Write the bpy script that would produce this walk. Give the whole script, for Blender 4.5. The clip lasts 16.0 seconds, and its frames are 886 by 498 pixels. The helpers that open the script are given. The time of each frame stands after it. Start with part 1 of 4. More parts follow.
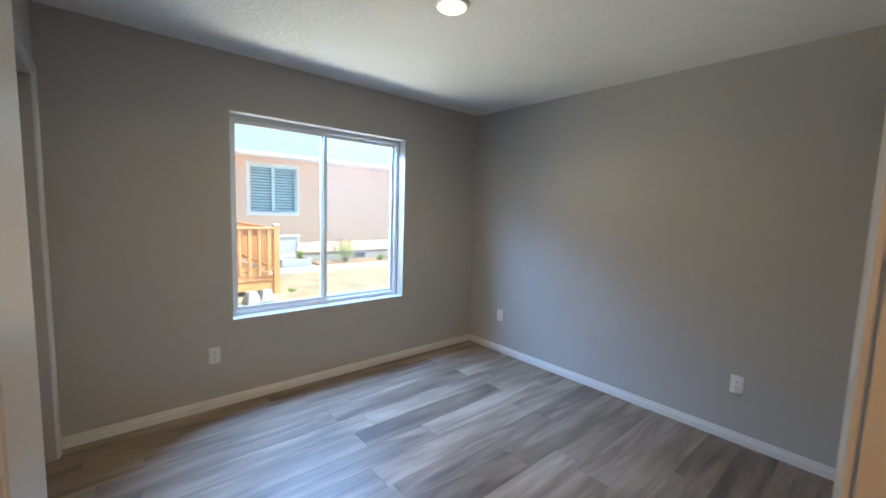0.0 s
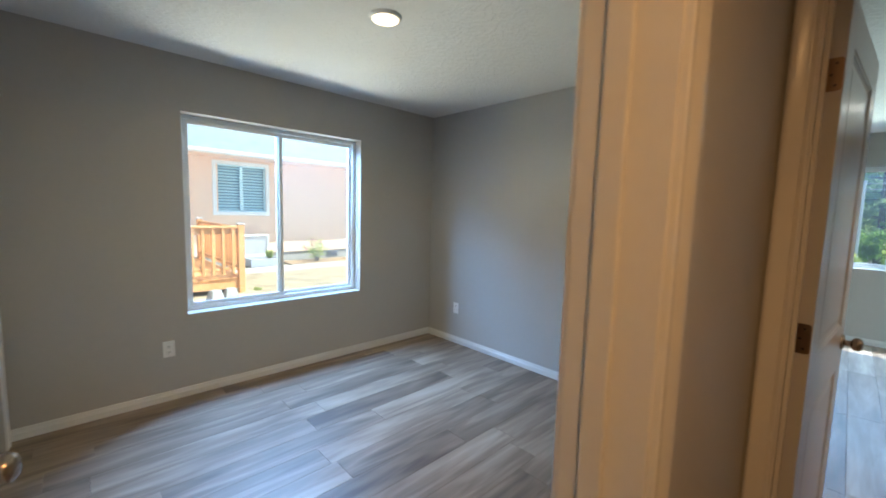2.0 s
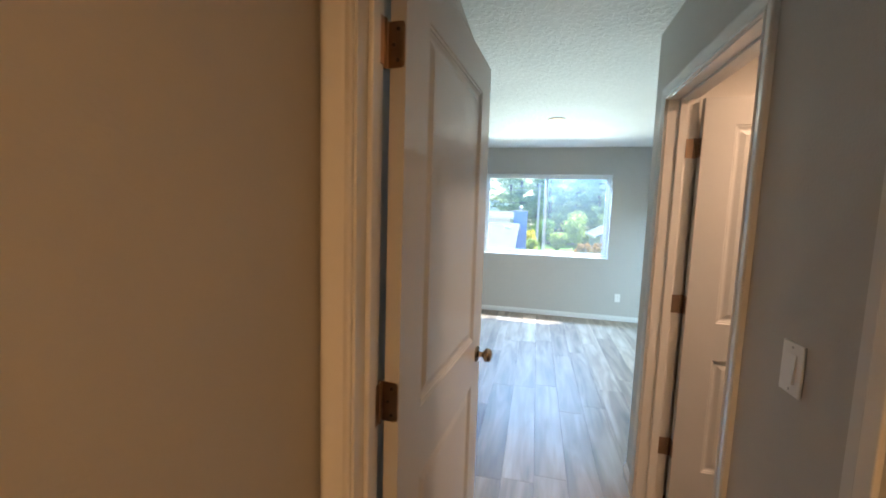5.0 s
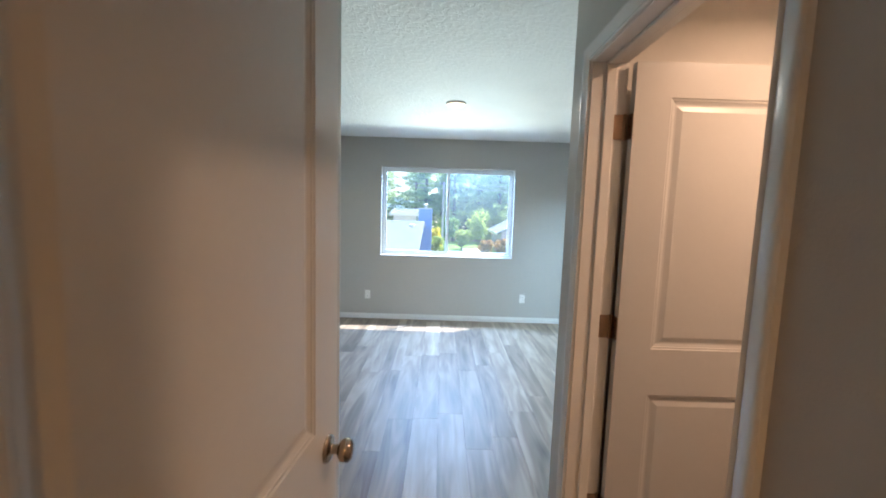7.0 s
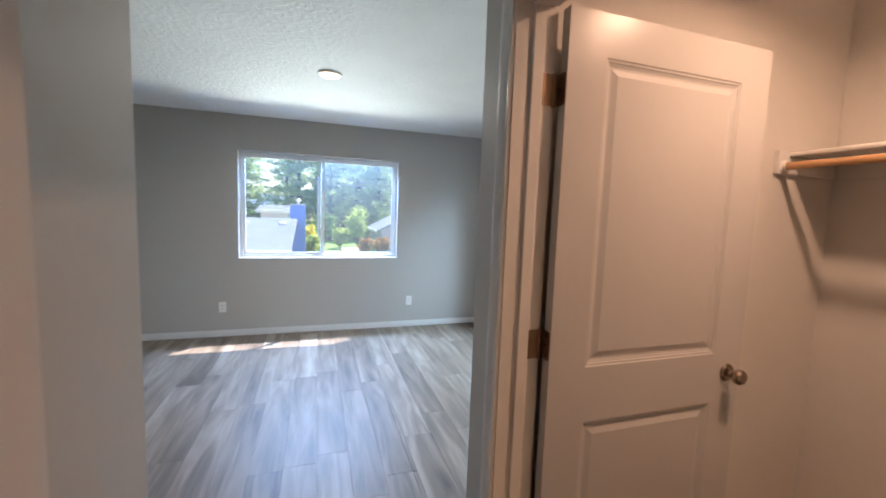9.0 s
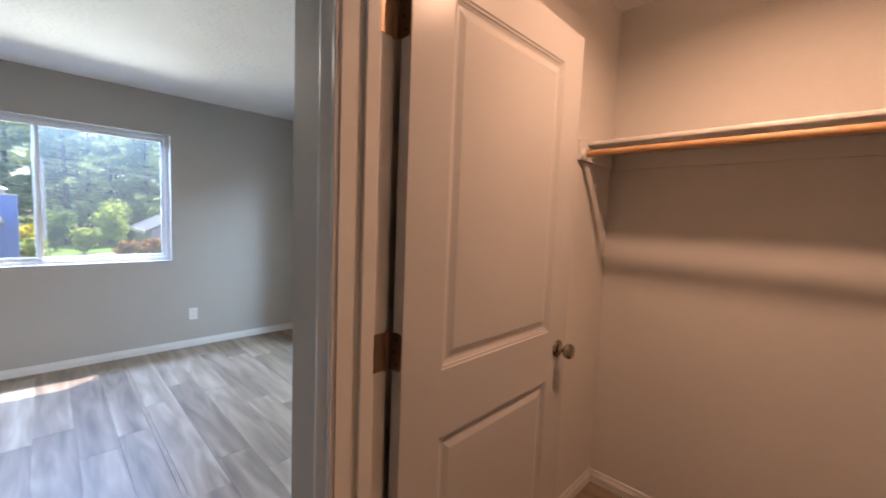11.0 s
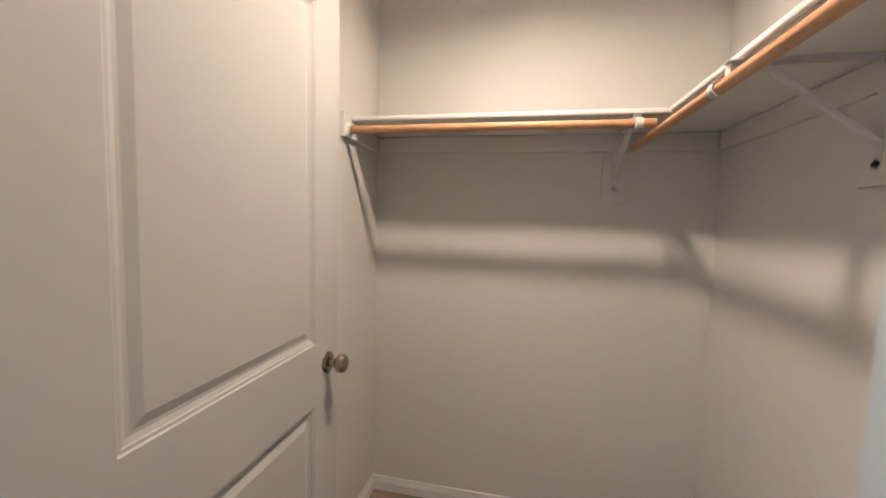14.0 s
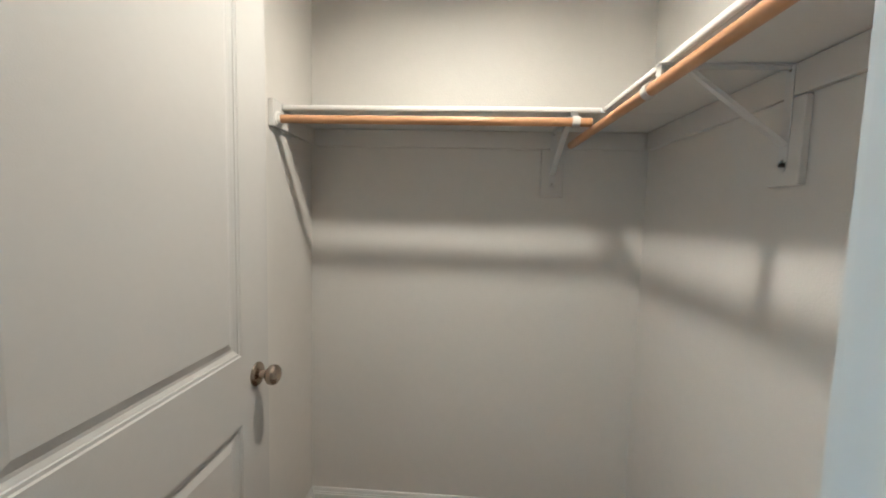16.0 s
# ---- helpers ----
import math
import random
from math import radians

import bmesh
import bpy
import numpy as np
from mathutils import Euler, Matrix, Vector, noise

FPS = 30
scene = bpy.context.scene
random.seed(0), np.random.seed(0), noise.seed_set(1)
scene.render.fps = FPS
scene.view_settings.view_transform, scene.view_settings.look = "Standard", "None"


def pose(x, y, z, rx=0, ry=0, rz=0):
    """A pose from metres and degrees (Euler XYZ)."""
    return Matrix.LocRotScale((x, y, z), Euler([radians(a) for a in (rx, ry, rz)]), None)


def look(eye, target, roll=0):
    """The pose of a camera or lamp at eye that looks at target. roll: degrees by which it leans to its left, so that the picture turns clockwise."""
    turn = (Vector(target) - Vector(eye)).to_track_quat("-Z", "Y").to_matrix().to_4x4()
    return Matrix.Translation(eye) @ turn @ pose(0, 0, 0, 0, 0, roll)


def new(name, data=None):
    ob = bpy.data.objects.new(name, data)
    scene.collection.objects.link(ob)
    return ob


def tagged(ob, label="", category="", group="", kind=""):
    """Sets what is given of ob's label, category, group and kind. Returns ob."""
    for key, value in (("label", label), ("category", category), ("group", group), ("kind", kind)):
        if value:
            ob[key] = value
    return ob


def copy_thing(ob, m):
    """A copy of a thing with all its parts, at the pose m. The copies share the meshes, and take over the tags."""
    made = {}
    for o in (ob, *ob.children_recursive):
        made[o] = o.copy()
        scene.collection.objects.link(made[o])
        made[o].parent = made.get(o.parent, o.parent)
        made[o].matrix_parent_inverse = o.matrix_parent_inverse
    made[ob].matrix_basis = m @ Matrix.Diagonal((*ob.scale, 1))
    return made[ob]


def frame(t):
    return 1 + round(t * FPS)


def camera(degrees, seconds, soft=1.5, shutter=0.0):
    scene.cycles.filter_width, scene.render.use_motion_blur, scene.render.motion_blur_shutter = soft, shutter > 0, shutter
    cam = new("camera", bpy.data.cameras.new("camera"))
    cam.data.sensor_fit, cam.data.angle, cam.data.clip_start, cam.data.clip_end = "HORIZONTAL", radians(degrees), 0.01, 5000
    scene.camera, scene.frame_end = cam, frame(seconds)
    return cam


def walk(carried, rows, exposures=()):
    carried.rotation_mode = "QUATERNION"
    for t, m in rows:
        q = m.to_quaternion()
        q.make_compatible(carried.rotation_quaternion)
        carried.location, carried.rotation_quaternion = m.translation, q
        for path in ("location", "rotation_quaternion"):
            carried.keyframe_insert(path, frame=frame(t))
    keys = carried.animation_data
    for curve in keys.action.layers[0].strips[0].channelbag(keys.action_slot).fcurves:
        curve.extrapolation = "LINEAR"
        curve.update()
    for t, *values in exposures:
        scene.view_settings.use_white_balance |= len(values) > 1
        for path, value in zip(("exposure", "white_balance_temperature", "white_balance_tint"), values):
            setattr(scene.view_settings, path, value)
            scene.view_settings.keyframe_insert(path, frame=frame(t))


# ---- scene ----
cam = camera(97.4, 16.0, 1.8, 0.4)
PATH = [
    (0, (0.715, 0.455, 1.427), (2.015, 1.962, 1.231), 1.8),
    (0.5, (0.698, 0.404, 1.433), (2.001, 1.908, 1.237), 1.8),
    (1, (0.68, 0.336, 1.429), (1.997, 1.829, 1.232), 1.7),
    (1.5, (0.692, 0.26, 1.416), (2.032, 1.733, 1.222), 1.6),
    (2, (0.77, 0.168, 1.414), (2.149, 1.603, 1.219), 1.6),
    (2.5, (0.905, 0.083, 1.412), (2.383, 1.416, 1.215), 1.6),
    (3, (1.036, 0.013, 1.43), (2.656, 1.168, 1.226), 1.7),
    (3.5, (1.172, -0.041, 1.448), (2.907, 0.934, 1.246), 1.7),
    (4, (1.295, -0.072, 1.463), (3.118, 0.725, 1.262), 1.8),
    (4.5, (1.433, -0.064, 1.485), (3.325, 0.551, 1.282), 1.8),
    (5, (1.547, -0.056, 1.491), (3.483, 0.403, 1.293), 1.8),
    (5.2, (1.597, -0.055, 1.496), (3.546, 0.345, 1.301), 1.7),
    (7.5, (2.33, -0.113, 1.49), (4.316, -0.244, 1.295), 1.9),
    (8, (2.449, -0.102, 1.477), (4.421, -0.377, 1.285), 1.9),
    (8.2, (2.491, -0.103, 1.475), (4.454, -0.438, 1.284), 1.9),
    (10.3, (2.851, -0.17, 1.408), (4.473, -1.328, 1.24), 2.3),
    (10.5, (2.882, -0.181, 1.401), (4.44, -1.424, 1.237), 2.3),
    (11, (2.945, -0.216, 1.383), (4.339, -1.642, 1.224), 2.2),
    (11.5, (2.988, -0.255, 1.368), (4.204, -1.835, 1.216), 2.1),
    (12, (3.014, -0.302, 1.365), (4.051, -2.005, 1.215), 1.9),
    (12.5, (3.036, -0.355, 1.362), (3.89, -2.157, 1.211), 1.8),
    (13, (3.044, -0.406, 1.361), (3.73, -2.279, 1.212), 1.7),
    (13.5, (3.045, -0.445, 1.364), (3.585, -2.365, 1.21), 1.6),
    (14, (3.048, -0.48, 1.357), (3.463, -2.431, 1.204), 1.6),
    (14.5, (3.049, -0.507, 1.357), (3.361, -2.477, 1.2), 1.5),
    (15, (3.051, -0.522, 1.356), (3.276, -2.503, 1.199), 1.5),
    (15.5, (3.055, -0.527, 1.357), (3.213, -2.515, 1.198), 1.4),
    (16, (3.056, -0.527, 1.36), (3.176, -2.517, 1.195), 1.5),
]
EXPOSURES = [(0.0, 1.22, 6050, 7), (1.3, 1.22, 6050, 5), (2.0, 1.24, 6050, 3), (3.0, 1.46, 5950, -2), (4.0, 1.74, 6050, 0), (5.0, 1.98, 6150, 6), (7.5, 1.70, 6100, 11), (8.2, 1.62, 6200, 15), (10.5, 1.32, 6550, 21), (11.5, 1.42, 6800, 24), (12.5, 1.56, 6500, 20), (13.0, 1.60, 5480, 9), (13.5, 1.82, 5050, 1), (14.0, 1.98, 4620, -6), (15.0, 2.06, 4350, -11), (16.0, 2.06, 4130, -15)]
walk(cam, [(t, look(eye, target, roll)) for t, eye, target, roll in PATH], EXPOSURES)

# ---- world, sun, lamps ----
SUN = Vector((0.385, -0.414, 1.0)).normalized()
world = bpy.data.worlds.new("world")
scene.world = world
world.use_nodes = True
wn = world.node_tree.nodes
sky = wn.new("ShaderNodeTexSky")
sky.sky_type = "NISHITA"
sky.sun_disc = False
sky.sun_elevation = math.asin(SUN.z)
sky.sun_rotation = math.atan2(SUN.x, SUN.y)
world.node_tree.links.new(sky.outputs[0], wn["Background"].inputs[0])
wn["Background"].inputs[1].default_value = 0.13

sun = new("sun", bpy.data.lights.new("sun", "SUN"))
sun.data.energy, sun.data.angle, sun.data.color = 5.0, radians(0.55), (1.0, 0.98, 0.94)
sun.matrix_world = look(SUN * 20, (0, 0, 0))


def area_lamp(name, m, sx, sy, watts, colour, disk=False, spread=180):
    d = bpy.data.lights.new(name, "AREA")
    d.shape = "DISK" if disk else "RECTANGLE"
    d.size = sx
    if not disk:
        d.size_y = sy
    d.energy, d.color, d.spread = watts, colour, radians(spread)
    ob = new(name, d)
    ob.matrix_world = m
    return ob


# added area lamps outside the window openings stand in for skylight and ground bounce
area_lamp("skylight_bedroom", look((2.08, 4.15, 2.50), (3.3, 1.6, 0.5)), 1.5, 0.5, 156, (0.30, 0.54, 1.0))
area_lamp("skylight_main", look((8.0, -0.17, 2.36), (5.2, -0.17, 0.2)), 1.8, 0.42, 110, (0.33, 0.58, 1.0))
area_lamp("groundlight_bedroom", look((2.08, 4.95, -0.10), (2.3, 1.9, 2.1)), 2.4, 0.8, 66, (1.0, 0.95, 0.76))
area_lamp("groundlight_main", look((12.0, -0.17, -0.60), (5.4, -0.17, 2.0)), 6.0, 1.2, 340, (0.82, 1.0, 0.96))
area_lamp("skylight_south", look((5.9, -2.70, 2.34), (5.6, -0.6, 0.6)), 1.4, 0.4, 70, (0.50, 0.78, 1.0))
CEIL = 2.43
LAMPS = [("bedroom", 2.033, 1.972, 6.2, (1.0, 0.78, 0.48)), ("main", 5.684, -0.197, 6.5, (1.0, 0.94, 0.82)),
         ("closet", 3.06, -1.43, 5.6, (1.0, 0.61, 0.38)), ("hall", 0.60, -0.25, 6.1, (1.0, 0.50, 0.19))]
for nm, lx, ly, w, col in LAMPS:
    area_lamp("lamp_" + nm, pose(lx, ly, CEIL - 0.034), 0.10, 0.10, w, col, True, 160)


# ---- materials ----
def material(name, colour, rough=0.5, metal=0.0, vary=0.10, scale=3.0, fine=60.0, bump=0.0, bump_scale=200.0, stretch=(1, 1, 1), rand=0.0, ior=1.45):
    m = bpy.data.materials.new(name)
    m.use_nodes = True
    nt = m.node_tree
    n, ln = nt.nodes, nt.links
    b = n["Principled BSDF"]
    b.inputs["Roughness"].default_value, b.inputs["Metallic"].default_value = rough, metal
    b.inputs["IOR"].default_value = ior
    geo = n.new("ShaderNodeTexCoord")
    mp = n.new("ShaderNodeMapping")
    mp.inputs["Scale"].default_value = stretch
    ln.new(geo.outputs["Object"], mp.inputs[0])
    big, small = n.new("ShaderNodeTexNoise"), n.new("ShaderNodeTexNoise")
    big.inputs["Scale"].default_value, small.inputs["Scale"].default_value = scale, fine
    big.inputs["Detail"].default_value, small.inputs["Detail"].default_value = 4, 3
    for t in (big, small):
        ln.new(mp.outputs[0], t.inputs["Vector"])
    add = n.new("ShaderNodeMath")
    add.operation = "MULTIPLY_ADD"
    ln.new(small.outputs[0], add.inputs[0])
    add.inputs[1].default_value = 0.5
    ln.new(big.outputs[0], add.inputs[2])
    rng = n.new("ShaderNodeMapRange")
    rng.inputs["From Min"].default_value, rng.inputs["From Max"].default_value = 0.45, 1.05
    rng.inputs["To Min"].default_value, rng.inputs["To Max"].default_value = 1 - vary, 1 + vary
    ln.new(add.outputs[0], rng.inputs[0])
    val = rng.outputs[0]
    if rand:
        info = n.new("ShaderNodeObjectInfo")
        r2 = n.new("ShaderNodeMapRange")
        r2.inputs["To Min"].default_value, r2.inputs["To Max"].default_value = 1 - rand, 1 + rand
        ln.new(info.outputs["Random"], r2.inputs[0])
        mul = n.new("ShaderNodeMath")
        mul.operation = "MULTIPLY"
        ln.new(val, mul.inputs[0])
        ln.new(r2.outputs[0], mul.inputs[1])
        val = mul.outputs[0]
    vm = n.new("ShaderNodeVectorMath")
    vm.operation = "SCALE"
    vm.inputs[0].default_value = colour
    ln.new(val, vm.inputs["Scale"])
    ln.new(vm.outputs[0], b.inputs["Base Color"])
    if bump:
        bn = n.new("ShaderNodeTexNoise")
        bn.inputs["Scale"].default_value, bn.inputs["Detail"].default_value = bump_scale, 3
        ln.new(mp.outputs[0], bn.inputs["Vector"])
        bp = n.new("ShaderNodeBump")
        bp.inputs["Strength"].default_value, bp.inputs["Distance"].default_value = bump, 0.002
        ln.new(bn.outputs[0], bp.inputs["Height"])
        ln.new(bp.outputs[0], b.inputs["Normal"])
    return m


def leaf_material(name, colour, vary=0.35, scale=5.0, fine=60.0):
    m = material(name, colour, 0.6, vary=vary, scale=scale, fine=fine)
    n, ln = m.node_tree.nodes, m.node_tree.links
    b, out = n["Principled BSDF"], n["Material Output"]
    t, mx = n.new("ShaderNodeBsdfTranslucent"), n.new("ShaderNodeMixShader")
    t.inputs[0].default_value = (min(1, colour[0] * 2.8), min(1, colour[1] * 2.6), colour[2] * 1.8, 1)
    mx.inputs[0].default_value = 0.55
    ln.new(b.outputs[0], mx.inputs[1])
    ln.new(t.outputs[0], mx.inputs[2])
    ln.new(mx.outputs[0], out.inputs[0])
    return m


def ceiling_material():
    """Painted knockdown texture: flat islands of mud over a smooth sheet."""
    m = material("knockdown_ceiling", (0.74, 0.73, 0.70), 0.75, vary=0.04)
    n, ln = m.node_tree.nodes, m.node_tree.links
    b = n["Principled BSDF"]
    tc = n.new("ShaderNodeTexCoord")
    nz = n.new("ShaderNodeTexNoise")
    nz.inputs["Scale"].default_value, nz.inputs["Detail"].default_value, nz.inputs["Distortion"].default_value = 30, 5, 0.5
    ln.new(tc.outputs["Object"], nz.inputs["Vector"])
    r = n.new("ShaderNodeMapRange")
    r.inputs["From Min"].default_value, r.inputs["From Max"].default_value = 0.47, 0.56
    ln.new(nz.outputs[0], r.inputs[0])
    bp = n.new("ShaderNodeBump")
    bp.inputs["Strength"].default_value, bp.inputs["Distance"].default_value = 0.55, 0.004
    ln.new(r.outputs[0], bp.inputs["Height"])
    ln.new(bp.outputs[0], b.inputs["Normal"])
    return m


def plank_material():
    """Grey-brown vinyl plank with long cathedral grain, tone varied plank by plank."""
    m = bpy.data.materials.new("vinyl_plank")
    m.use_nodes = True
    n, ln = m.node_tree.nodes, m.node_tree.links
    b = n["Principled BSDF"]
    tc, info = n.new("ShaderNodeTexCoord"), n.new("ShaderNodeObjectInfo")
    off = n.new("ShaderNodeVectorMath")
    off.operation = "MULTIPLY_ADD"
    off.inputs[1].default_value = (37, 91, 13)
    ln.new(info.outputs["Random"], off.inputs[0])
    ln.new(tc.outputs["Object"], off.inputs[2])
    parts = []
    for sc, st, det, dist in ((1.0, (1.3, 10, 1), 2, 1.2), (1.0, (3.5, 55, 1), 3, 0.3), (1.0, (0.9, 4.5, 1), 2, 0.8)):
        mp, nz = n.new("ShaderNodeMapping"), n.new("ShaderNodeTexNoise")
        mp.inputs["Scale"].default_value = st
        nz.inputs["Scale"].default_value, nz.inputs["Detail"].default_value, nz.inputs["Distortion"].default_value = sc, det, dist
        ln.new(off.outputs[0], mp.inputs[0])
        ln.new(mp.outputs[0], nz.inputs["Vector"])
        parts.append(nz.outputs[0])
    acc = None
    for p, w in zip(parts, (0.56, 0.11, 0.46)):
        mu = n.new("ShaderNodeMath")
        mu.operation = "MULTIPLY_ADD"
        ln.new(p, mu.inputs[0])
        mu.inputs[1].default_value = w
        if acc:
            ln.new(acc, mu.inputs[2])
        else:
            mu.inputs[2].default_value = 0.0
        acc = mu.outputs[0]
    rr = n.new("ShaderNodeMath")
    rr.operation = "MULTIPLY_ADD"
    ln.new(info.outputs["Random"], rr.inputs[0])
    rr.inputs[1].default_value = 0.17
    ln.new(acc, rr.inputs[2])
    ramp = n.new("ShaderNodeValToRGB")
    e = ramp.color_ramp.elements
    e[0].position, e[0].color = 0.45, (0.088, 0.061, 0.042, 1)
    e[1].position, e[1].color = 0.90, (0.370, 0.298, 0.228, 1)
    mid = e.new(0.66)
    mid.color = (0.205, 0.154, 0.110, 1)
    ln.new(rr.outputs[0], ramp.inputs[0])
    ln.new(ramp.outputs[0], b.inputs["Base Color"])
    b.inputs["Roughness"].default_value = 0.43
    bp = n.new("ShaderNodeBump")
    bp.inputs["Strength"].default_value, bp.inputs["Distance"].default_value = 0.15, 0.001
    ln.new(parts[1], bp.inputs["Height"])
    ln.new(bp.outputs[0], b.inputs["Normal"])
    return m


def pane_material(name, clear, colour=None, share=0.0):
    """Thin clear pane: sees straight through a faint veil that imitates glare haze, with a mirror gloss by Fresnel;
    share: how much of it is a pale mesh or film.
    """
    m = bpy.data.materials.new(name)
    m.use_nodes = True
    n, ln = m.node_tree.nodes, m.node_tree.links
    n.remove(n["Principled BSDF"])
    out = n["Material Output"]
    tr = n.new("ShaderNodeBsdfTransparent")
    tr.inputs[0].default_value = clear
    mx = n.new("ShaderNodeMixShader")
    if colour:
        df = n.new("ShaderNodeBsdfTranslucent")
        df.inputs[0].default_value = colour
        mx.inputs[0].default_value = share
        ln.new(df.outputs[0], mx.inputs[2])
    else:
        gl, fr = n.new("ShaderNodeBsdfGlossy"), n.new("ShaderNodeFresnel")
        gl.inputs["Roughness"].default_value = 0.01
        fr.inputs[0].default_value = 1.35
        ln.new(fr.outputs[0], mx.inputs[0])
        ln.new(gl.outputs[0], mx.inputs[2])
        # pale translucent share put in to lift the view's darks like glare
        film, veil = n.new("ShaderNodeMixShader"), n.new("ShaderNodeBsdfTranslucent")
        veil.inputs[0].default_value = (0.7, 0.78, 0.82, 1)
        film.inputs[0].default_value = 0.009
        ln.new(tr.outputs[0], film.inputs[1])
        ln.new(veil.outputs[0], film.inputs[2])
        tr = film
    ln.new(tr.outputs[0], mx.inputs[1])
    ln.new(mx.outputs[0], out.inputs[0])
    return m


def glow_material(name, colour, strength):
    m = bpy.data.materials.new(name)
    m.use_nodes = True
    b = m.node_tree.nodes["Principled BSDF"]
    b.inputs["Base Color"].default_value = (0.9, 0.9, 0.88, 1)
    b.inputs["Emission Color"].default_value = (*colour, 1)
    b.inputs["Emission Strength"].default_value = strength
    return m


PAINT = material("greige_wall_paint", (0.455, 0.437, 0.402), 0.55, vary=0.03, scale=1.2, fine=25, bump=0.25, bump_scale=160)
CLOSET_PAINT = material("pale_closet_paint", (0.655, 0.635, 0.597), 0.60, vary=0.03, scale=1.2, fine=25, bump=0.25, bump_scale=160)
CEILING = ceiling_material()
TRIM = material("white_semigloss_trim", (0.70, 0.69, 0.665), 0.25, vary=0.03, scale=4, bump=0.06, bump_scale=90)
DOORPAINT = material("white_door_paint", (0.56, 0.55, 0.53), 0.30, vary=0.025, scale=3, bump=0.10, bump_scale=320)
VINYL = material("white_vinyl", (0.73, 0.745, 0.735), 0.35, vary=0.02)
PLASTIC = material("white_plastic", (0.80, 0.79, 0.76), 0.32, vary=0.02)
DARK = material("dark_slot", (0.03, 0.03, 0.03), 0.6, vary=0.1)
NICKEL = material("satin_nickel", (0.36, 0.30, 0.24), 0.24, metal=1.0, vary=0.10, scale=30, fine=400)
HINGE = material("bronzed_nickel_hinge", (0.29, 0.20, 0.14), 0.32, metal=1.0, vary=0.12, scale=30, fine=300)
HOLE = material("dark_screw_hole", (0.05, 0.035, 0.025), 0.5)
SCREW = material("screw_steel", (0.42, 0.41, 0.39), 0.4)
PLANK = plank_material()
SUBFLOOR = material("subfloor", (0.06, 0.05, 0.045), 0.8)
GLASS = pane_material("window_glass", (0.93, 0.96, 0.955, 1))
SCREEN = pane_material("insect_screen", (1, 1, 1, 1), (0.52, 0.52, 0.50, 1), 0.018)
MELAMINE = material("white_melamine", (0.78, 0.77, 0.74), 0.36, vary=0.02)
ROD = material("blond_wood_rod", (0.52, 0.30, 0.145), 0.34, vary=0.16, scale=6, fine=40, stretch=(1, 1, 1))
STEELW = material("white_enamel_steel", (0.64, 0.63, 0.61), 0.33, vary=0.03)
DIFFUSER = glow_material("lamp_diffuser", (1.0, 0.72, 0.42), 1.5)
SIDING = material("pink_siding", (0.84, 0.61, 0.45), 0.75, vary=0.06, scale=2, fine=30, bump=0.3, bump_scale=60)
FASCIA = material("white_fascia", (0.78, 0.78, 0.77), 0.5)
SHINGLE_STUFF = material("grey_shingle_far", (0.19, 0.225, 0.235), 0.85, vary=0.35, scale=4, fine=30)
SHINGLE_PALE = material("pale_shingle", (0.20, 0.23, 0.29), 0.85, vary=0.22, scale=4, fine=30)
LOUVRE = material("louvre_blind", (0.56, 0.76, 0.82), 0.5, rand=0.06)
ROOM_SHADE = material("room_shade", (0.20, 0.30, 0.34), 0.4)
CEDAR = material("orange_stained_cedar", (0.62, 0.30, 0.11), 0.55, vary=0.22, scale=3, fine=50, rand=0.14)
CONCRETE = material("pale_concrete", (0.36, 0.335, 0.295), 0.85, vary=0.10, bump=0.4, bump_scale=80)
DRYGRASS = material("dry_grass", (0.30, 0.235, 0.145), 0.95, vary=0.42, scale=2.2, fine=38, bump=0.8, bump_scale=70)
LAWN = material("green_lawn", (0.15, 0.26, 0.06), 0.95, vary=0.3, scale=2, fine=60)
MULCH = material("tan_mulch", (0.26, 0.175, 0.10), 0.95, vary=0.4, scale=4, fine=80, bump=1.0, bump_scale=60)
LEAF = leaf_material("shrub_leaf", (0.09, 0.16, 0.045))
LEAFY = leaf_material("yellow_leaf", (0.42, 0.36, 0.05))
LEAFP = leaf_material("pale_leaf", (0.20, 0.26, 0.09))
RUST = leaf_material("rust_leaf", (0.22, 0.13, 0.05))
PETAL = material("pink_petal", (0.62, 0.22, 0.26), 0.6)
NEEDLE = leaf_material("pine_needles", (0.18, 0.245, 0.14), 0.5, 0.6, 6)
BARK = material("pine_bark", (0.085, 0.065, 0.05), 0.9, vary=0.3, scale=4)
BLUE = material("blue_siding", (0.15, 0.27, 0.66), 0.6, vary=0.06)
GREYWALL = material("grey_house_paint", (0.40, 0.42, 0.47), 0.7, vary=0.06)
LILAC = material("lilac_grey_house_paint", (0.44, 0.43, 0.52), 0.75, vary=0.06)
BROWNWALL = material("brown_house_paint", (0.30, 0.22, 0.19), 0.8, vary=0.06)
PALEWALL = material("pale_house_paint", (0.62, 0.63, 0.66), 0.7, vary=0.05)
# the blue of distant haze is put into the hill's base colour
HILL = material("haze_blue_hill", (0.10, 0.16, 0.20), 0.9, vary=0.15, scale=0.05)
CABLE = material("grey_cable", (0.34, 0.34, 0.35), 0.6)
GALV = material("galvanised_steel", (0.45, 0.47, 0.49), 0.5, metal=0.6)


# ---- mesh helpers ----
def box(bm, lo, hi, m=None):
    vs = [bm.verts.new((x, y, z)) for x in (lo[0], hi[0]) for y in (lo[1], hi[1]) for z in (lo[2], hi[2])]
    if m is not None:
        for v in vs:
            v.co = m @ v.co
    for f in ((0, 1, 3, 2), (4, 6, 7, 5), (0, 4, 5, 1), (2, 3, 7, 6), (0, 2, 6, 4), (1, 5, 7, 3)):
        bm.faces.new([vs[i] for i in f])
    return vs


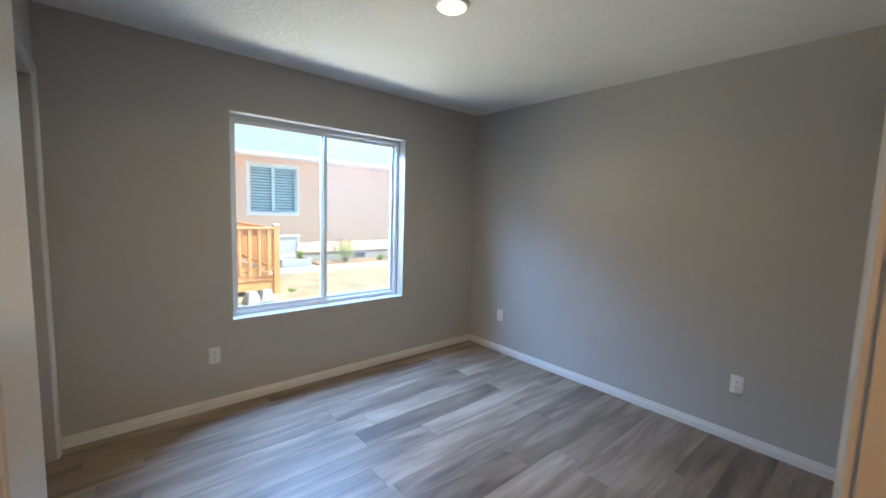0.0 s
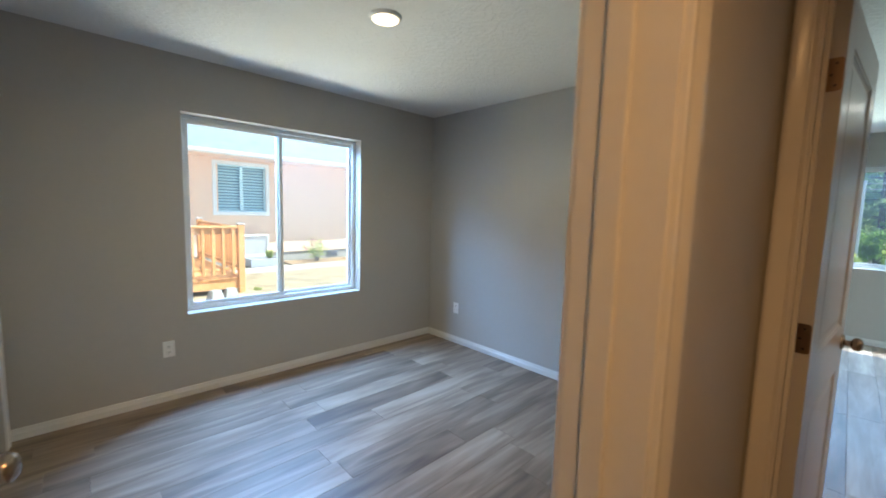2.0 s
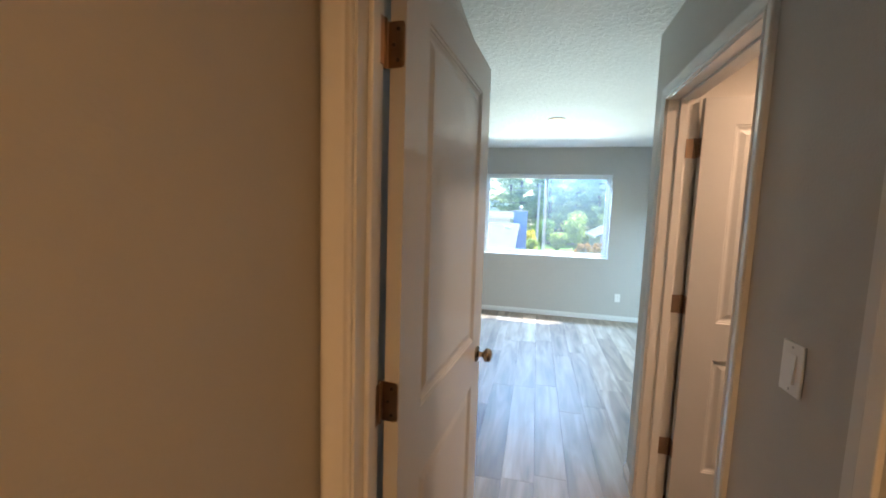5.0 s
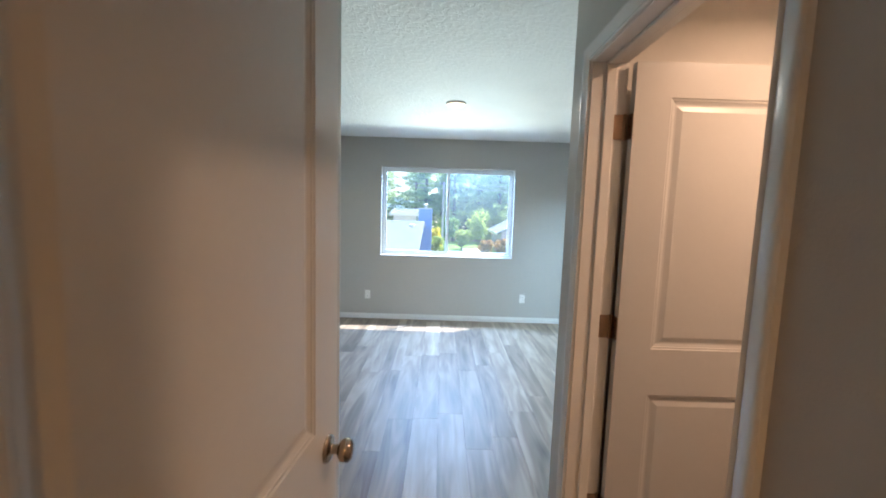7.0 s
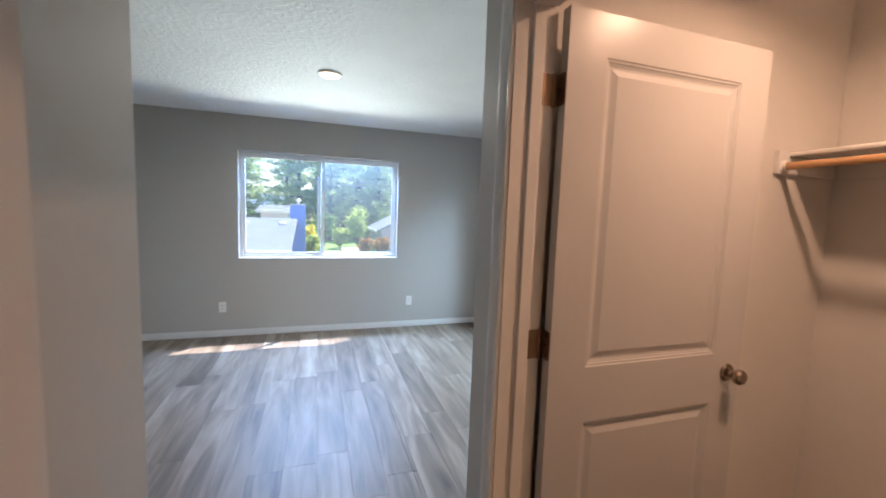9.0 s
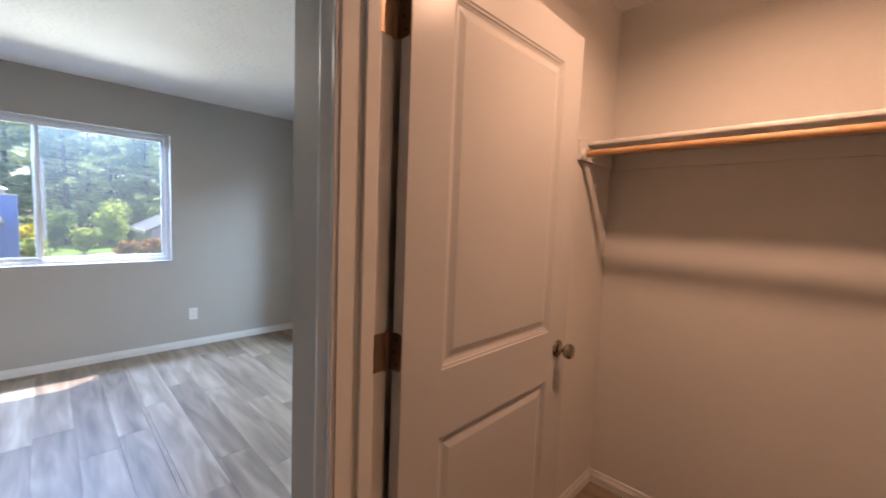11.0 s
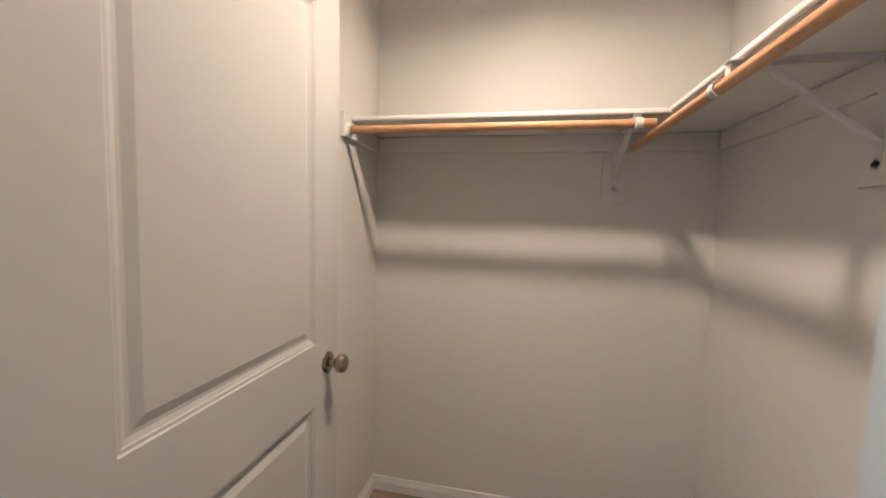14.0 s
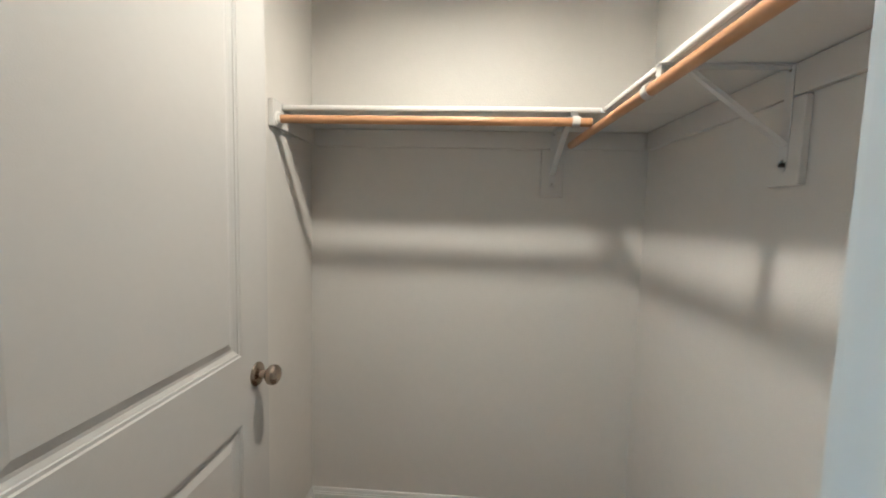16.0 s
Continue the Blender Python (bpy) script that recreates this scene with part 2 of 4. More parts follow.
def bevelled(lo, hi, w=0.002, seg=2):
    bm = bmesh.new()
    box(bm, lo, hi)
    bmesh.ops.bevel(bm, geom=bm.edges[:], offset=w, segments=seg, affect="EDGES", profile=0.5)
    return bm


def sweep(bm, ring_a, ring_b, caps=True):
    """A prism between two rings of points."""
    a, b = [bm.verts.new(p) for p in ring_a], [bm.verts.new(p) for p in ring_b]
    k = len(a)
    for i in range(k):
        bm.faces.new((a[i], a[(i + 1) % k], b[(i + 1) % k], b[i]))
    if caps:
        bm.faces.new(a[::-1])
        bm.faces.new(b)


def lathe(bm, profile, m=None, n=24):
    """Turns (radius, height) pairs round z."""
    rings = []
    for r, h in profile:
        ring = []
        for i in range(n):
            a = 2 * math.pi * i / n
            p = Vector((r * math.cos(a), r * math.sin(a), h))
            ring.append(bm.verts.new(m @ p if m is not None else p))
        rings.append(ring)
    for a, b in zip(rings, rings[1:]):
        for i in range(n):
            bm.faces.new((a[i], a[(i + 1) % n], b[(i + 1) % n], b[i]))
    bm.faces.new(rings[0][::-1])
    bm.faces.new(rings[-1])


def tube(bm, p, q, r0, r1=None, n=10):
    p, q = Vector(p), Vector(q)
    lathe(bm, [(r0, 0), (r1 if r1 is not None else r0, (q - p).length)], Matrix.Translation(p) @ (q - p).to_track_quat("Z", "Y").to_matrix().to_4x4(), n)


def finish(bm, name, mat, smooth=False):
    bmesh.ops.recalc_face_normals(bm, faces=bm.faces[:])
    me = bpy.data.meshes.new(name)
    bm.to_mesh(me)
    bm.free()
    if smooth:
        me.shade_smooth()
        me.set_sharp_from_angle(angle=radians(38))
    me.materials.append(mat)
    return me


def part(name, bm, mat, parent, label="", smooth=False):
    ob = new(name, finish(bm, name, mat, smooth))
    ob.parent = parent
    return tagged(ob, label)


def thing(name, label, category, group="", m=None, kind=""):
    ob = new(name)
    ob.empty_display_size = 0.1
    if m is not None:
        ob.matrix_world = m
    return tagged(ob, label, category, group, kind)


def solid(name, bm, mat, label="", category="", group="", kind="", smooth=False):
    return tagged(new(name, finish(bm, name, mat, smooth)), label, category, group, kind)


def structure(name, boxes, mat, label, category):
    bm = bmesh.new()
    for lo, hi in boxes:
        box(bm, lo, hi)
    return solid(name, bm, mat, label, category, kind="structure")


# ---- plan ----
AX0, AX1, AY0, AY1 = 0.45, 3.727, 0.458, 3.45      # small bedroom
HY0, HY1 = -0.78, 0.329                              # hall
DX0, DX1 = 2.190, 2.305                              # wall with the main bedroom's door
CX1, CY0, CY1 = 3.752, -2.24, -0.762                 # walk-in closet
BX0, BX1, BY0, BY1 = 3.85, 7.408, -2.24, 1.86        # main bedroom
FRONT = -0.636                                       # closet front, bedroom side
HEAD = 2.05                                          # clear height of door openings
J = 0.018                                            # jamb board
WA = (1.36, 2.805, 0.612, 2.055)
WB = (-1.056, 0.712, 0.878, 2.055)
WS = (5.20, 6.65, 0.878, 2.055)
DA = (0.478, 1.316)                                  # clear openings
DB = (-0.578, 0.258)
DC = (2.836, 3.657)


def wall_x(name, y0, y1, x0, x1, holes, label):
    """A wall along x from x0 to x1 with holes (a, b, low, high)."""
    bs, at = [], x0
    for a, b, lo, hi in sorted(holes):
        bs.append(((at, y0, 0), (a, y1, CEIL)))
        if lo > 0:
            bs.append(((a, y0, 0), (b, y1, lo)))
        bs.append(((a, y0, hi), (b, y1, CEIL)))
        at = b
    bs.append(((at, y0, 0), (x1, y1, CEIL)))
    return structure(name, bs, PAINT, label, "wall")


def wall_y(name, x0, x1, y0, y1, holes, label):
    bs, at = [], y0
    for a, b, lo, hi in sorted(holes):
        bs.append(((x0, at, 0), (x1, a, CEIL)))
        if lo > 0:
            bs.append(((x0, a, 0), (x1, b, lo)))
        bs.append(((x0, a, hi), (x1, b, CEIL)))
        at = b
    bs.append(((x0, at, 0), (x1, y1, CEIL)))
    return structure(name, bs, PAINT, label, "wall")


def rough(d):
    return (d[0] - J, d[1] + J, 0, HEAD + J)


SLIDE = (1.30, 3.33)
WALKIN = []
wall_x("wall_bedroom_window", AY1, AY1 + 0.15, -0.45, BX0, [WA], "greige painted wall with a slider window opening")
wall_y("wall_between_bedrooms", AX1, BX0, AY0, AY1, [], "smooth greige painted wall between the bedrooms")
wall_x("wall_hall_north", HY1, AY0, -1.5, BX0, [rough(DA)], "greige painted hall wall with a doorway")
wall_y("wall_bedroom_closet", AX0 - 0.12, AX0, AY0, AY1, [(SLIDE[0], SLIDE[1], 0, 2.04)], "greige painted wall with a wide closet opening")
wall_y("wall_closet_back", -0.45, -0.33, AY0, AY1, [], "plain painted wall behind the sliding closet")
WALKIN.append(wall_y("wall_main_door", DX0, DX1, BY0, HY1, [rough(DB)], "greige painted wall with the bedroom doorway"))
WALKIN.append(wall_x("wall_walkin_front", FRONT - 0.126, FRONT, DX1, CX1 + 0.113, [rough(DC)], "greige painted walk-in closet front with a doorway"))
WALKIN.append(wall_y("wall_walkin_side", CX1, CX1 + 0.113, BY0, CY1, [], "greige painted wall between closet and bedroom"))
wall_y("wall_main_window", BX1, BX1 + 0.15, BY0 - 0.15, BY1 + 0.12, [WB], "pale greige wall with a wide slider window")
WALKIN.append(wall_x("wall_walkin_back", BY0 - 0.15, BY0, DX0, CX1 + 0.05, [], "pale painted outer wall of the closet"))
wall_x("wall_south", BY0 - 0.15, BY0, CX1 + 0.05, BX1, [WS], "greige painted outer wall with a slider window")
wall_x("wall_main_north", BY1, BY1 + 0.12, BX0, BX1, [], "greige painted side wall")
wall_x("wall_hall_south", HY0 - 0.12, HY0, -1.5, DX0, [], "greige painted hall wall")
wall_y("wall_hall_end", -1.62, -1.5, HY0 - 0.12, AY0, [], "plain hall end wall")


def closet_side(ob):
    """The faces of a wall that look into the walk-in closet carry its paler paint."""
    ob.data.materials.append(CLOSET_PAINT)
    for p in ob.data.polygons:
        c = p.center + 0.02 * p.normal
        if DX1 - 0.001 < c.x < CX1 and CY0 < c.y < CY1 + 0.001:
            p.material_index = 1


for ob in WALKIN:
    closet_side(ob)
structure("ceiling", [((-1.7, BY0 - 0.15, CEIL), (BX1 + 0.15, AY1 + 0.15, CEIL + 0.1))], CEILING, "white ceiling with knockdown plaster texture", "ceiling")
structure("roof", [((-2.0, BY0 - 0.6, CEIL + 0.14), (7.875, 3.98, CEIL + 0.26))], FASCIA, "flat white eave over the outer walls", "roof")
floor = structure("floor", [((-1.6, BY0, -0.06), (BX1, AY1, -0.012))], SUBFLOOR, "grey-brown wood-look vinyl plank floor", "floor")

# ---- trim ----
CASING = [(w * 1.02, d) for w, d in [(0.0, 0.0), (0.0, 0.009), (0.003, 0.0115), (0.010, 0.0115), (0.013, 0.0095), (0.017, 0.0100), (0.022, 0.0125), (0.042, 0.0165), (0.049, 0.0175), (0.054, 0.0165), (0.057, 0.013), (0.057, 0.0)]]


def casing(label, m, u0, u1, top, legs=(True, True)):
    """Moulded casing round an opening: local x along the wall, -y out of it, z up. Mitred at the corners."""
    root = thing("door_trim", label, "door trim", m=m, kind="structure")
    r = 0.005
    for side in (0, 1):
        if not legs[side]:
            continue
        s, e = (-1, u0 - r) if side == 0 else (1, u1 + r)
        bm = bmesh.new()
        sweep(bm, [(e + s * w, -d, 0) for w, d in CASING], [(e + s * w, -d, top + r + w) for w, d in CASING])
        part("side_casing", bm, TRIM, root, smooth=True)
    bm = bmesh.new()
    sweep(bm, [(u0 - r - w, -d, top + r + w) for w, d in CASING], [(u1 + r + w, -d, top + r + w) for w, d in CASING])
    part("head_casing", bm, TRIM, root, smooth=True)
    return root


def jamb(label, m, width, depth, hinge_left):
    """Jamb boards and stops: local x across the opening from 0, y through the wall from the stop side to the swing side."""
    root = thing("door_frame", label, "door frame", m=m, kind="structure")
    for lo, hi in (((-J, 0, 0), (0, depth, HEAD)), ((width, 0, 0), (width + J, depth, HEAD)), ((-J, 0, HEAD), (width + J, depth, HEAD + J))):
        part("jamb_board", bevelled(lo, hi, 0.0012, 1), TRIM, root)
    s0, s1 = depth - 0.038 - 0.036, depth - 0.038
    for lo, hi in (((0, s0, 0), (0.011, s1, HEAD)), ((width - 0.011, s0, 0), (width, s1, HEAD)), ((0.011, s0, HEAD - 0.011), (width - 0.011, s1, HEAD))):
        part("door_stop", bevelled(lo, hi, 0.003, 2), TRIM, root)
    x = 0.0 if hinge_left else width
    sg = 1 if hinge_left else -1
    for z in (0.325, 1.067, 1.82):
        bm = bmesh.new()
        box(bm, (min(x, x + sg * 0.0022), depth - 0.034, z - 0.045), (max(x, x + sg * 0.0022), depth - 0.001, z + 0.045))
        part("hinge_plate", bm, HINGE, root, "dark nickel hinge plate")
    x = width if hinge_left else 0.0
    bm = bmesh.new()
    box(bm, (min(x, x - sg * 0.0015), depth - 0.032, 0.92 - 0.03), (max(x, x - sg * 0.0015), depth - 0.006, 0.92 + 0.03))
    part("strike_plate", bm, NICKEL, root, "satin nickel strike plate")
    return root


def baseboard(a, b, n):
    """A moulded board from a to b at the foot of a wall, n out of the wall."""
    t, h = 0.012, 0.069
    prof = [(0, 0.0), (t, 0.0), (t, 0.040), (t * 0.78, 0.043), (t * 0.78, 0.049), (t * 0.62, 0.052), (t * 0.5, 0.063), (t * 0.3, h), (0, h)]
    bm = bmesh.new()
    sweep(bm, [(a[0] + n[0] * d, a[1] + n[1] * d, z) for d, z in prof], [(b[0] + n[0] * d, b[1] + n[1] * d, z) for d, z in prof])
    solid("baseboard", bm, TRIM, "white painted moulded baseboard along the wall", "baseboard", kind="structure")


E1 = 0.071
for a, b, n in (
    ((AX0, AY1), (AX1, AY1), (0, -1)), ((AX1, AY0), (AX1, AY1 - 0.012), (-1, 0)), ((DA[1] + E1, AY0), (AX1 - 0.012, AY0), (0, 1)),
    ((AX0, SLIDE[1] + 0.06), (AX0, AY1 - 0.012), (1, 0)), ((AX0, AY0), (AX0, SLIDE[0] - 0.06), (1, 0)),
    ((DA[1] + E1, HY1), (DX0 - 0.02, HY1), (0, -1)), ((-1.5, HY1), (DA[0] - E1, HY1), (0, -1)), ((-1.5, HY0), (DX0, HY0), (0, 1)),
    ((DX1, HY1), (BX0, HY1), (0, -1)), ((BX0, HY1), (BX0, BY1), (1, 0)), ((BX0, BY1), (BX1, BY1), (0, -1)),
    ((BX1, BY0), (BX1, BY1 - 0.012), (-1, 0)), ((CX1 + 0.113, BY0), (BX1 - 0.012, BY0), (0, 1)), ((CX1 + 0.113, BY0 + 0.012), (CX1 + 0.113, FRONT), (1, 0)),
    ((DC[1] + E1, FRONT), (CX1 + 0.125, FRONT), (0, 1)), ((DX1 + 0.02, FRONT), (DC[0] - E1, FRONT), (0, 1)),
    ((DX1, CY0), (CX1, CY0), (0, 1)), ((CX1, CY0 + 0.012), (CX1, CY1), (-1, 0)), ((DX1, CY0 + 0.012), (DX1, CY1), (1, 0)),
    ((DX1 + 0.012, CY1), (DC[0] - E1, CY1), (0, -1)),
):
    baseboard(a, b, n)

casing("white moulded casing round the small bedroom door", pose(0, HY1, 0), DA[0], DA[1], HEAD)
casing("white moulded casing on the bedroom side", pose(0, AY0, 0, rz=180), -DA[1], -DA[0], HEAD, (True, False))
casing("white moulded casing round the main bedroom door", pose(DX0, 0, 0, rz=-90), -DB[1], -DB[0], HEAD)
casing("white moulded casing on the main bedroom side", pose(DX1, 0, 0, rz=90), DB[0], DB[1], HEAD, (False, True))
casing("glossy white casing round the walk-in closet door", pose(0, FRONT, 0, rz=180), -DC[1], -DC[0], HEAD)
casing("white casing inside the walk-in closet", pose(0, CY1, 0), DC[0], DC[1], HEAD)
casing("white casing round the sliding closet", pose(AX0, 0, 0, rz=90), SLIDE[0], SLIDE[1], 2.04)
jamb("white painted door frame with nickel hinges", pose(DA[0], HY1, 0), DA[1] - DA[0], AY0 - HY1, True)
jamb("white painted door frame with nickel hinges", pose(DX0, DB[1], 0, rz=-90), DB[1] - DB[0], DX1 - DX0, True)
jamb("white painted closet door frame with nickel hinges", pose(DC[1], FRONT, 0, rz=180), DC[1] - DC[0], 0.126, True)


# ---- doors ----
def leaf_mesh(w, h, t):
    """Two-panel moulded door leaf: x from 0 to w, y from 0 to t."""
    bm = bmesh.new()
    st = 0.131
    us, vs = [0, st, w - st, w], [0, 0.225, 0.801, 0.982, h - 0.122, h]
    for y0, sg in ((0.0, 1), (t, -1)):
        for i in range(3):
            for k in range(5):
                a, b, c, d = us[i], us[i + 1], vs[k], vs[k + 1]
                rings = [[(a, c), (b, c), (b, d), (a, d)]]
                deep = [0.0]
                if i == 1 and k in (1, 3):
                    for inset, dp in ((0.003, 0.0028), (0.009, 0.0034), (0.0105, 0.0058), (0.020, 0.0095), (0.027, 0.0095), (0.046, 0.0035)):
                        rings.append([(a + inset, c + inset), (b - inset, c + inset), (b - inset, d - inset), (a + inset, d - inset)])
                        deep.append(dp)
                made = [[bm.verts.new((x, y0 + sg * dp, z)) for x, z in ring] for ring, dp in zip(rings, deep)]
                for p, q in zip(made, made[1:]):
                    for n in range(4):
                        bm.faces.new((p[n], p[(n + 1) % 4], q[(n + 1) % 4], q[n]))
                bm.faces.new(made[-1])
    for lo, hi in (((0, 0, 0), (0, t, h)), ((w, 0, 0), (w, t, h))):
        bm.faces.new([bm.verts.new(p) for p in ((lo[0], 0, 0), (lo[0], t, 0), (lo[0], t, h), (lo[0], 0, h))])
    for z in (0, h):
        bm.faces.new([bm.verts.new(p) for p in ((0, 0, z), (w, 0, z), (w, t, z), (0, t, z))])
    bmesh.ops.remove_doubles(bm, verts=bm.verts[:], dist=0.0002)
    return bm


KNOB = [(0.0325, 0.0), (0.0325, 0.003), (0.030, 0.007), (0.024, 0.010), (0.012, 0.012), (0.0105, 0.022), (0.012, 0.028), (0.019, 0.031), (0.0255, 0.037), (0.0275, 0.045), (0.0265, 0.053), (0.021, 0.060), (0.012, 0.0635), (0.004, 0.0645)]


def door(name, label, m, w=0.805):
    """Hinge pin at the origin; the shut leaf runs along +x and swings towards +y."""
    root = thing(name, label, "door", m=m, kind="structure")
    x0, y0, t, h = 0.013, -0.041, 0.035, 2.030
    bm = leaf_mesh(w, h, t)
    bmesh.ops.translate(bm, verts=bm.verts[:], vec=(x0, y0, 0.012))
    lf = part("door_leaf", bm, DOORPAINT, root)
    for z in (0.325, 1.067, 1.82):
        bm = bmesh.new()
        lathe(bm, [(0.0035, -0.049), (0.0062, -0.045), (0.0062, 0.045), (0.0035, 0.049)], Matrix.Translation((0, 0, z)), 12)
        for zz in (-0.027, -0.009, 0.009, 0.027):
            lathe(bm, [(0.0066, -0.0008), (0.0066, 0.0008)], Matrix.Translation((0, 0, z + zz)), 12)
        rounded = [(y0 + 0.002, z - 0.037), (y0 + 0.0045, z - 0.0425), (y0 + 0.010, z - 0.045), (-0.001, z - 0.045), (-0.001, z + 0.045), (y0 + 0.010, z + 0.045), (y0 + 0.0045, z + 0.0425), (y0 + 0.002, z + 0.037)]
        sweep(bm, [(x0 - 0.0022, y, h) for y, h in rounded], [(x0 - 0.0002, y, h) for y, h in rounded])
        box(bm, (0.0, -0.0028, z - 0.045), (x0 - 0.0002, -0.0008, z + 0.045))
        hg = part("hinge", bm, HINGE, root, "dark nickel butt hinge", True)
        for sy, sz in ((-0.024, 0.03), (-0.015, 0.0), (-0.024, -0.03)):
            bm = bmesh.new()
            lathe(bm, [(0.0042, 0), (0.0036, 0.0011)], Matrix.Translation((x0 - 0.0022, sy, z + sz)) @ pose(0, 0, 0, 0, -90, 0), 10)
            part("screw", bm, HOLE, hg)
    kx = x0 + w - 0.062
    for yy, rx in ((y0, 90), (y0 + t, -90)):
        bm = bmesh.new()
        lathe(bm, KNOB, Matrix.Translation((kx, yy, 0.92)) @ pose(0, 0, 0, rx, 0, 0), 28)
        part("door_knob", bm, NICKEL, root, "satin nickel round door knob", True)
    bm = bmesh.new()
    box(bm, (x0 + w, y0 + 0.005, 0.92 - 0.028), (x0 + w + 0.0012, y0 + 0.030, 0.92 + 0.028))
    box(bm, (x0 + w + 0.0012, y0 + 0.011, 0.92 - 0.009), (x0 + w + 0.009, y0 + 0.023, 0.92 + 0.009))
    part("latch", bm, NICKEL, root, "satin nickel latch plate")
    return root


door("door_1", "white two-panel door standing open into the small bedroom", pose(DA[0], AY0 + 0.006, 0, rz=82.4))
door("door_2", "white two-panel door standing open against the entry wall", pose(DX1 + 0.006, DB[1], 0, rz=-90 + 85))
door("door_3", "white two-panel door standing open into the walk-in closet", pose(DC[1], CY1 - 0.006, 0, rz=180 + 90))

# sliding doors of the bedroom closet
for k, (a, b, dx) in enumerate(((SLIDE[0], 2.35, -0.05), (2.28, SLIDE[1], -0.095))):
    root = thing("sliding_closet_door", "flat white sliding closet door panel", "closet door", "sliding closet doors", pose(AX0 + dx, 0, 0))
    part("panel", bevelled((-0.017, a, 0.012), (0.017, b, 2.0), 0.002, 1), DOORPAINT, root)
    part("top_track", bevelled((-0.02, a, 2.004), (0.02, b, 2.036), 0.002, 1), STEELW, root)


# ---- windows ----
def window(name, label, m, w, z0, z1, deep):
    """Two-lite vinyl slider: local x to the right seen from inside (from 0), y outwards from the inner wall face."""
    root = thing(name, label, "window", m=m, kind="structure")
    y0, y1, f = deep, 0.15, 0.032
    fr = part("window_frame", bevelled((0, y0, z0), (f, y1, z1), 0.003), VINYL, root)
    for lo, hi in (((w - f, y0, z0), (w, y1, z1)), ((f, y0, z0), (w - f, y1, z0 + f)), ((f, y0, z1 - f), (w - f, y1, z1))):
        part("frame_bar", bevelled(lo, hi, 0.003), VINYL, fr)
    c, s = w / 2, 0.027
    for nm, a, b, ya, yb in (("sliding_sash", f, c + 0.022, y0 + 0.010, y0 + 0.030), ("fixed_sash", c - 0.022, w - f, y0 + 0.032, y0 + 0.052)):
        lo, hi = z0 + f, z1 - f
        ss = part(nm, bevelled((a, ya, lo), (a + s, yb, hi), 0.002), VINYL, root)
        for p, q in (((b - s, ya, lo), (b, yb, hi)), ((a + s, ya, lo), (b - s, yb, lo + s)), ((a + s, ya, hi - s), (b - s, yb, hi))):
            part("sash_bar", bevelled(p, q, 0.002), VINYL, ss)
        bm = bmesh.new()
        ym = (ya + yb) / 2
        box(bm, (a + s - 0.005, ym - 0.002, lo + s - 0.005), (b - s + 0.005, ym + 0.002, hi - s + 0.005))
        g = part("pane", bm, GLASS, ss)
        g.visible_shadow = False
    bm = bevelled((c - 0.012, y0 - 0.004, (z0 + z1) / 2 - 0.03), (c + 0.012, y0 + 0.010, (z0 + z1) / 2 + 0.03), 0.003)
    part("latch", bm, VINYL, root)
    bm = bmesh.new()
    box(bm, (c, y0 + 0.058, z0 + f), (w - f, y0 + 0.0595, z1 - f))
    g = part("insect_screen", bm, SCREEN, root, "fine grey insect screen")
    g.visible_shadow = False
    return root


window("window_1", "white vinyl slider window with two panes", pose(WA[0], AY1, 0), WA[1] - WA[0], WA[2], WA[3], 0.100)
window("window_2", "wide white vinyl slider window with two panes", pose(BX1, WB[1], 0, rz=-90), WB[1] - WB[0], WB[2], WB[3], 0.075)
window("window_3", "white vinyl slider window in the outer side wall", pose(WS[1], BY0, 0, rz=180), WS[1] - WS[0], WS[2], WS[3], 0.075)


# ---- fixtures ----
def ceiling_light(label, x, y):
    root = thing("ceiling_light", label, "ceiling light", "round ceiling lights", pose(x, y, CEIL))
    bm = bmesh.new()
    prof = [(0.087, 0.0), (0.0865, -0.004), (0.083, -0.010), (0.076, -0.0145), (0.071, -0.015), (0.070, -0.010)]
    lathe(bm, prof, None, 48)
    part("trim_ring", bm, PLASTIC, root, "white trim ring", True)
    bm = bmesh.new()
    lathe(bm, [(0.0695, -0.008), (0.0690, -0.0155), (0.062, -0.0205), (0.045, -0.0245), (0.02, -0.0265)], None, 48)
    part("diffuser", bm, DIFFUSER, root, "glowing warm white diffuser", True)


ceiling_light("small round white ceiling light, switched on", 2.033, 1.972)
ceiling_light("small round white ceiling light, switched on", 5.684, -0.197)
ceiling_light("small round white closet light, switched on", 3.06, -1.43)
ceiling_light("small round white hall light, switched on", 0.60, -0.25)


def outlet(m, label):
    """Duplex socket: local x along the wall, -y out of it."""
    root = thing("wall_outlet", label, "outlet", "wall outlets", m)
    part("cover_plate", bevelled((-0.036, -0.006, -0.058), (0.036, 0, 0.058), 0.003), PLASTIC, root)
    for dz in (-0.02, 0.02):
        s = part("socket", bevelled((-0.017, -0.0085, dz - 0.014), (0.017, -0.005, dz + 0.014), 0.002), PLASTIC, root)
        bm = bmesh.new()
        for dx in (-0.007, 0.005):
            box(bm, (dx, -0.0092, dz - 0.003), (dx + 0.0018, -0.0086, dz + 0.007))
        box(bm, (-0.002, -0.0092, dz - 0.010), (0.002, -0.0086, dz - 0.006))
        part("slots", bm, DARK, s)
    bm = bmesh.new()
    lathe(bm, [(0.003, 0), (0.002, 0.0012)], Matrix.Translation((0, -0.006, 0)) @ pose(0, 0, 0, 90), 10)
    part("screw", bm, PLASTIC, root)


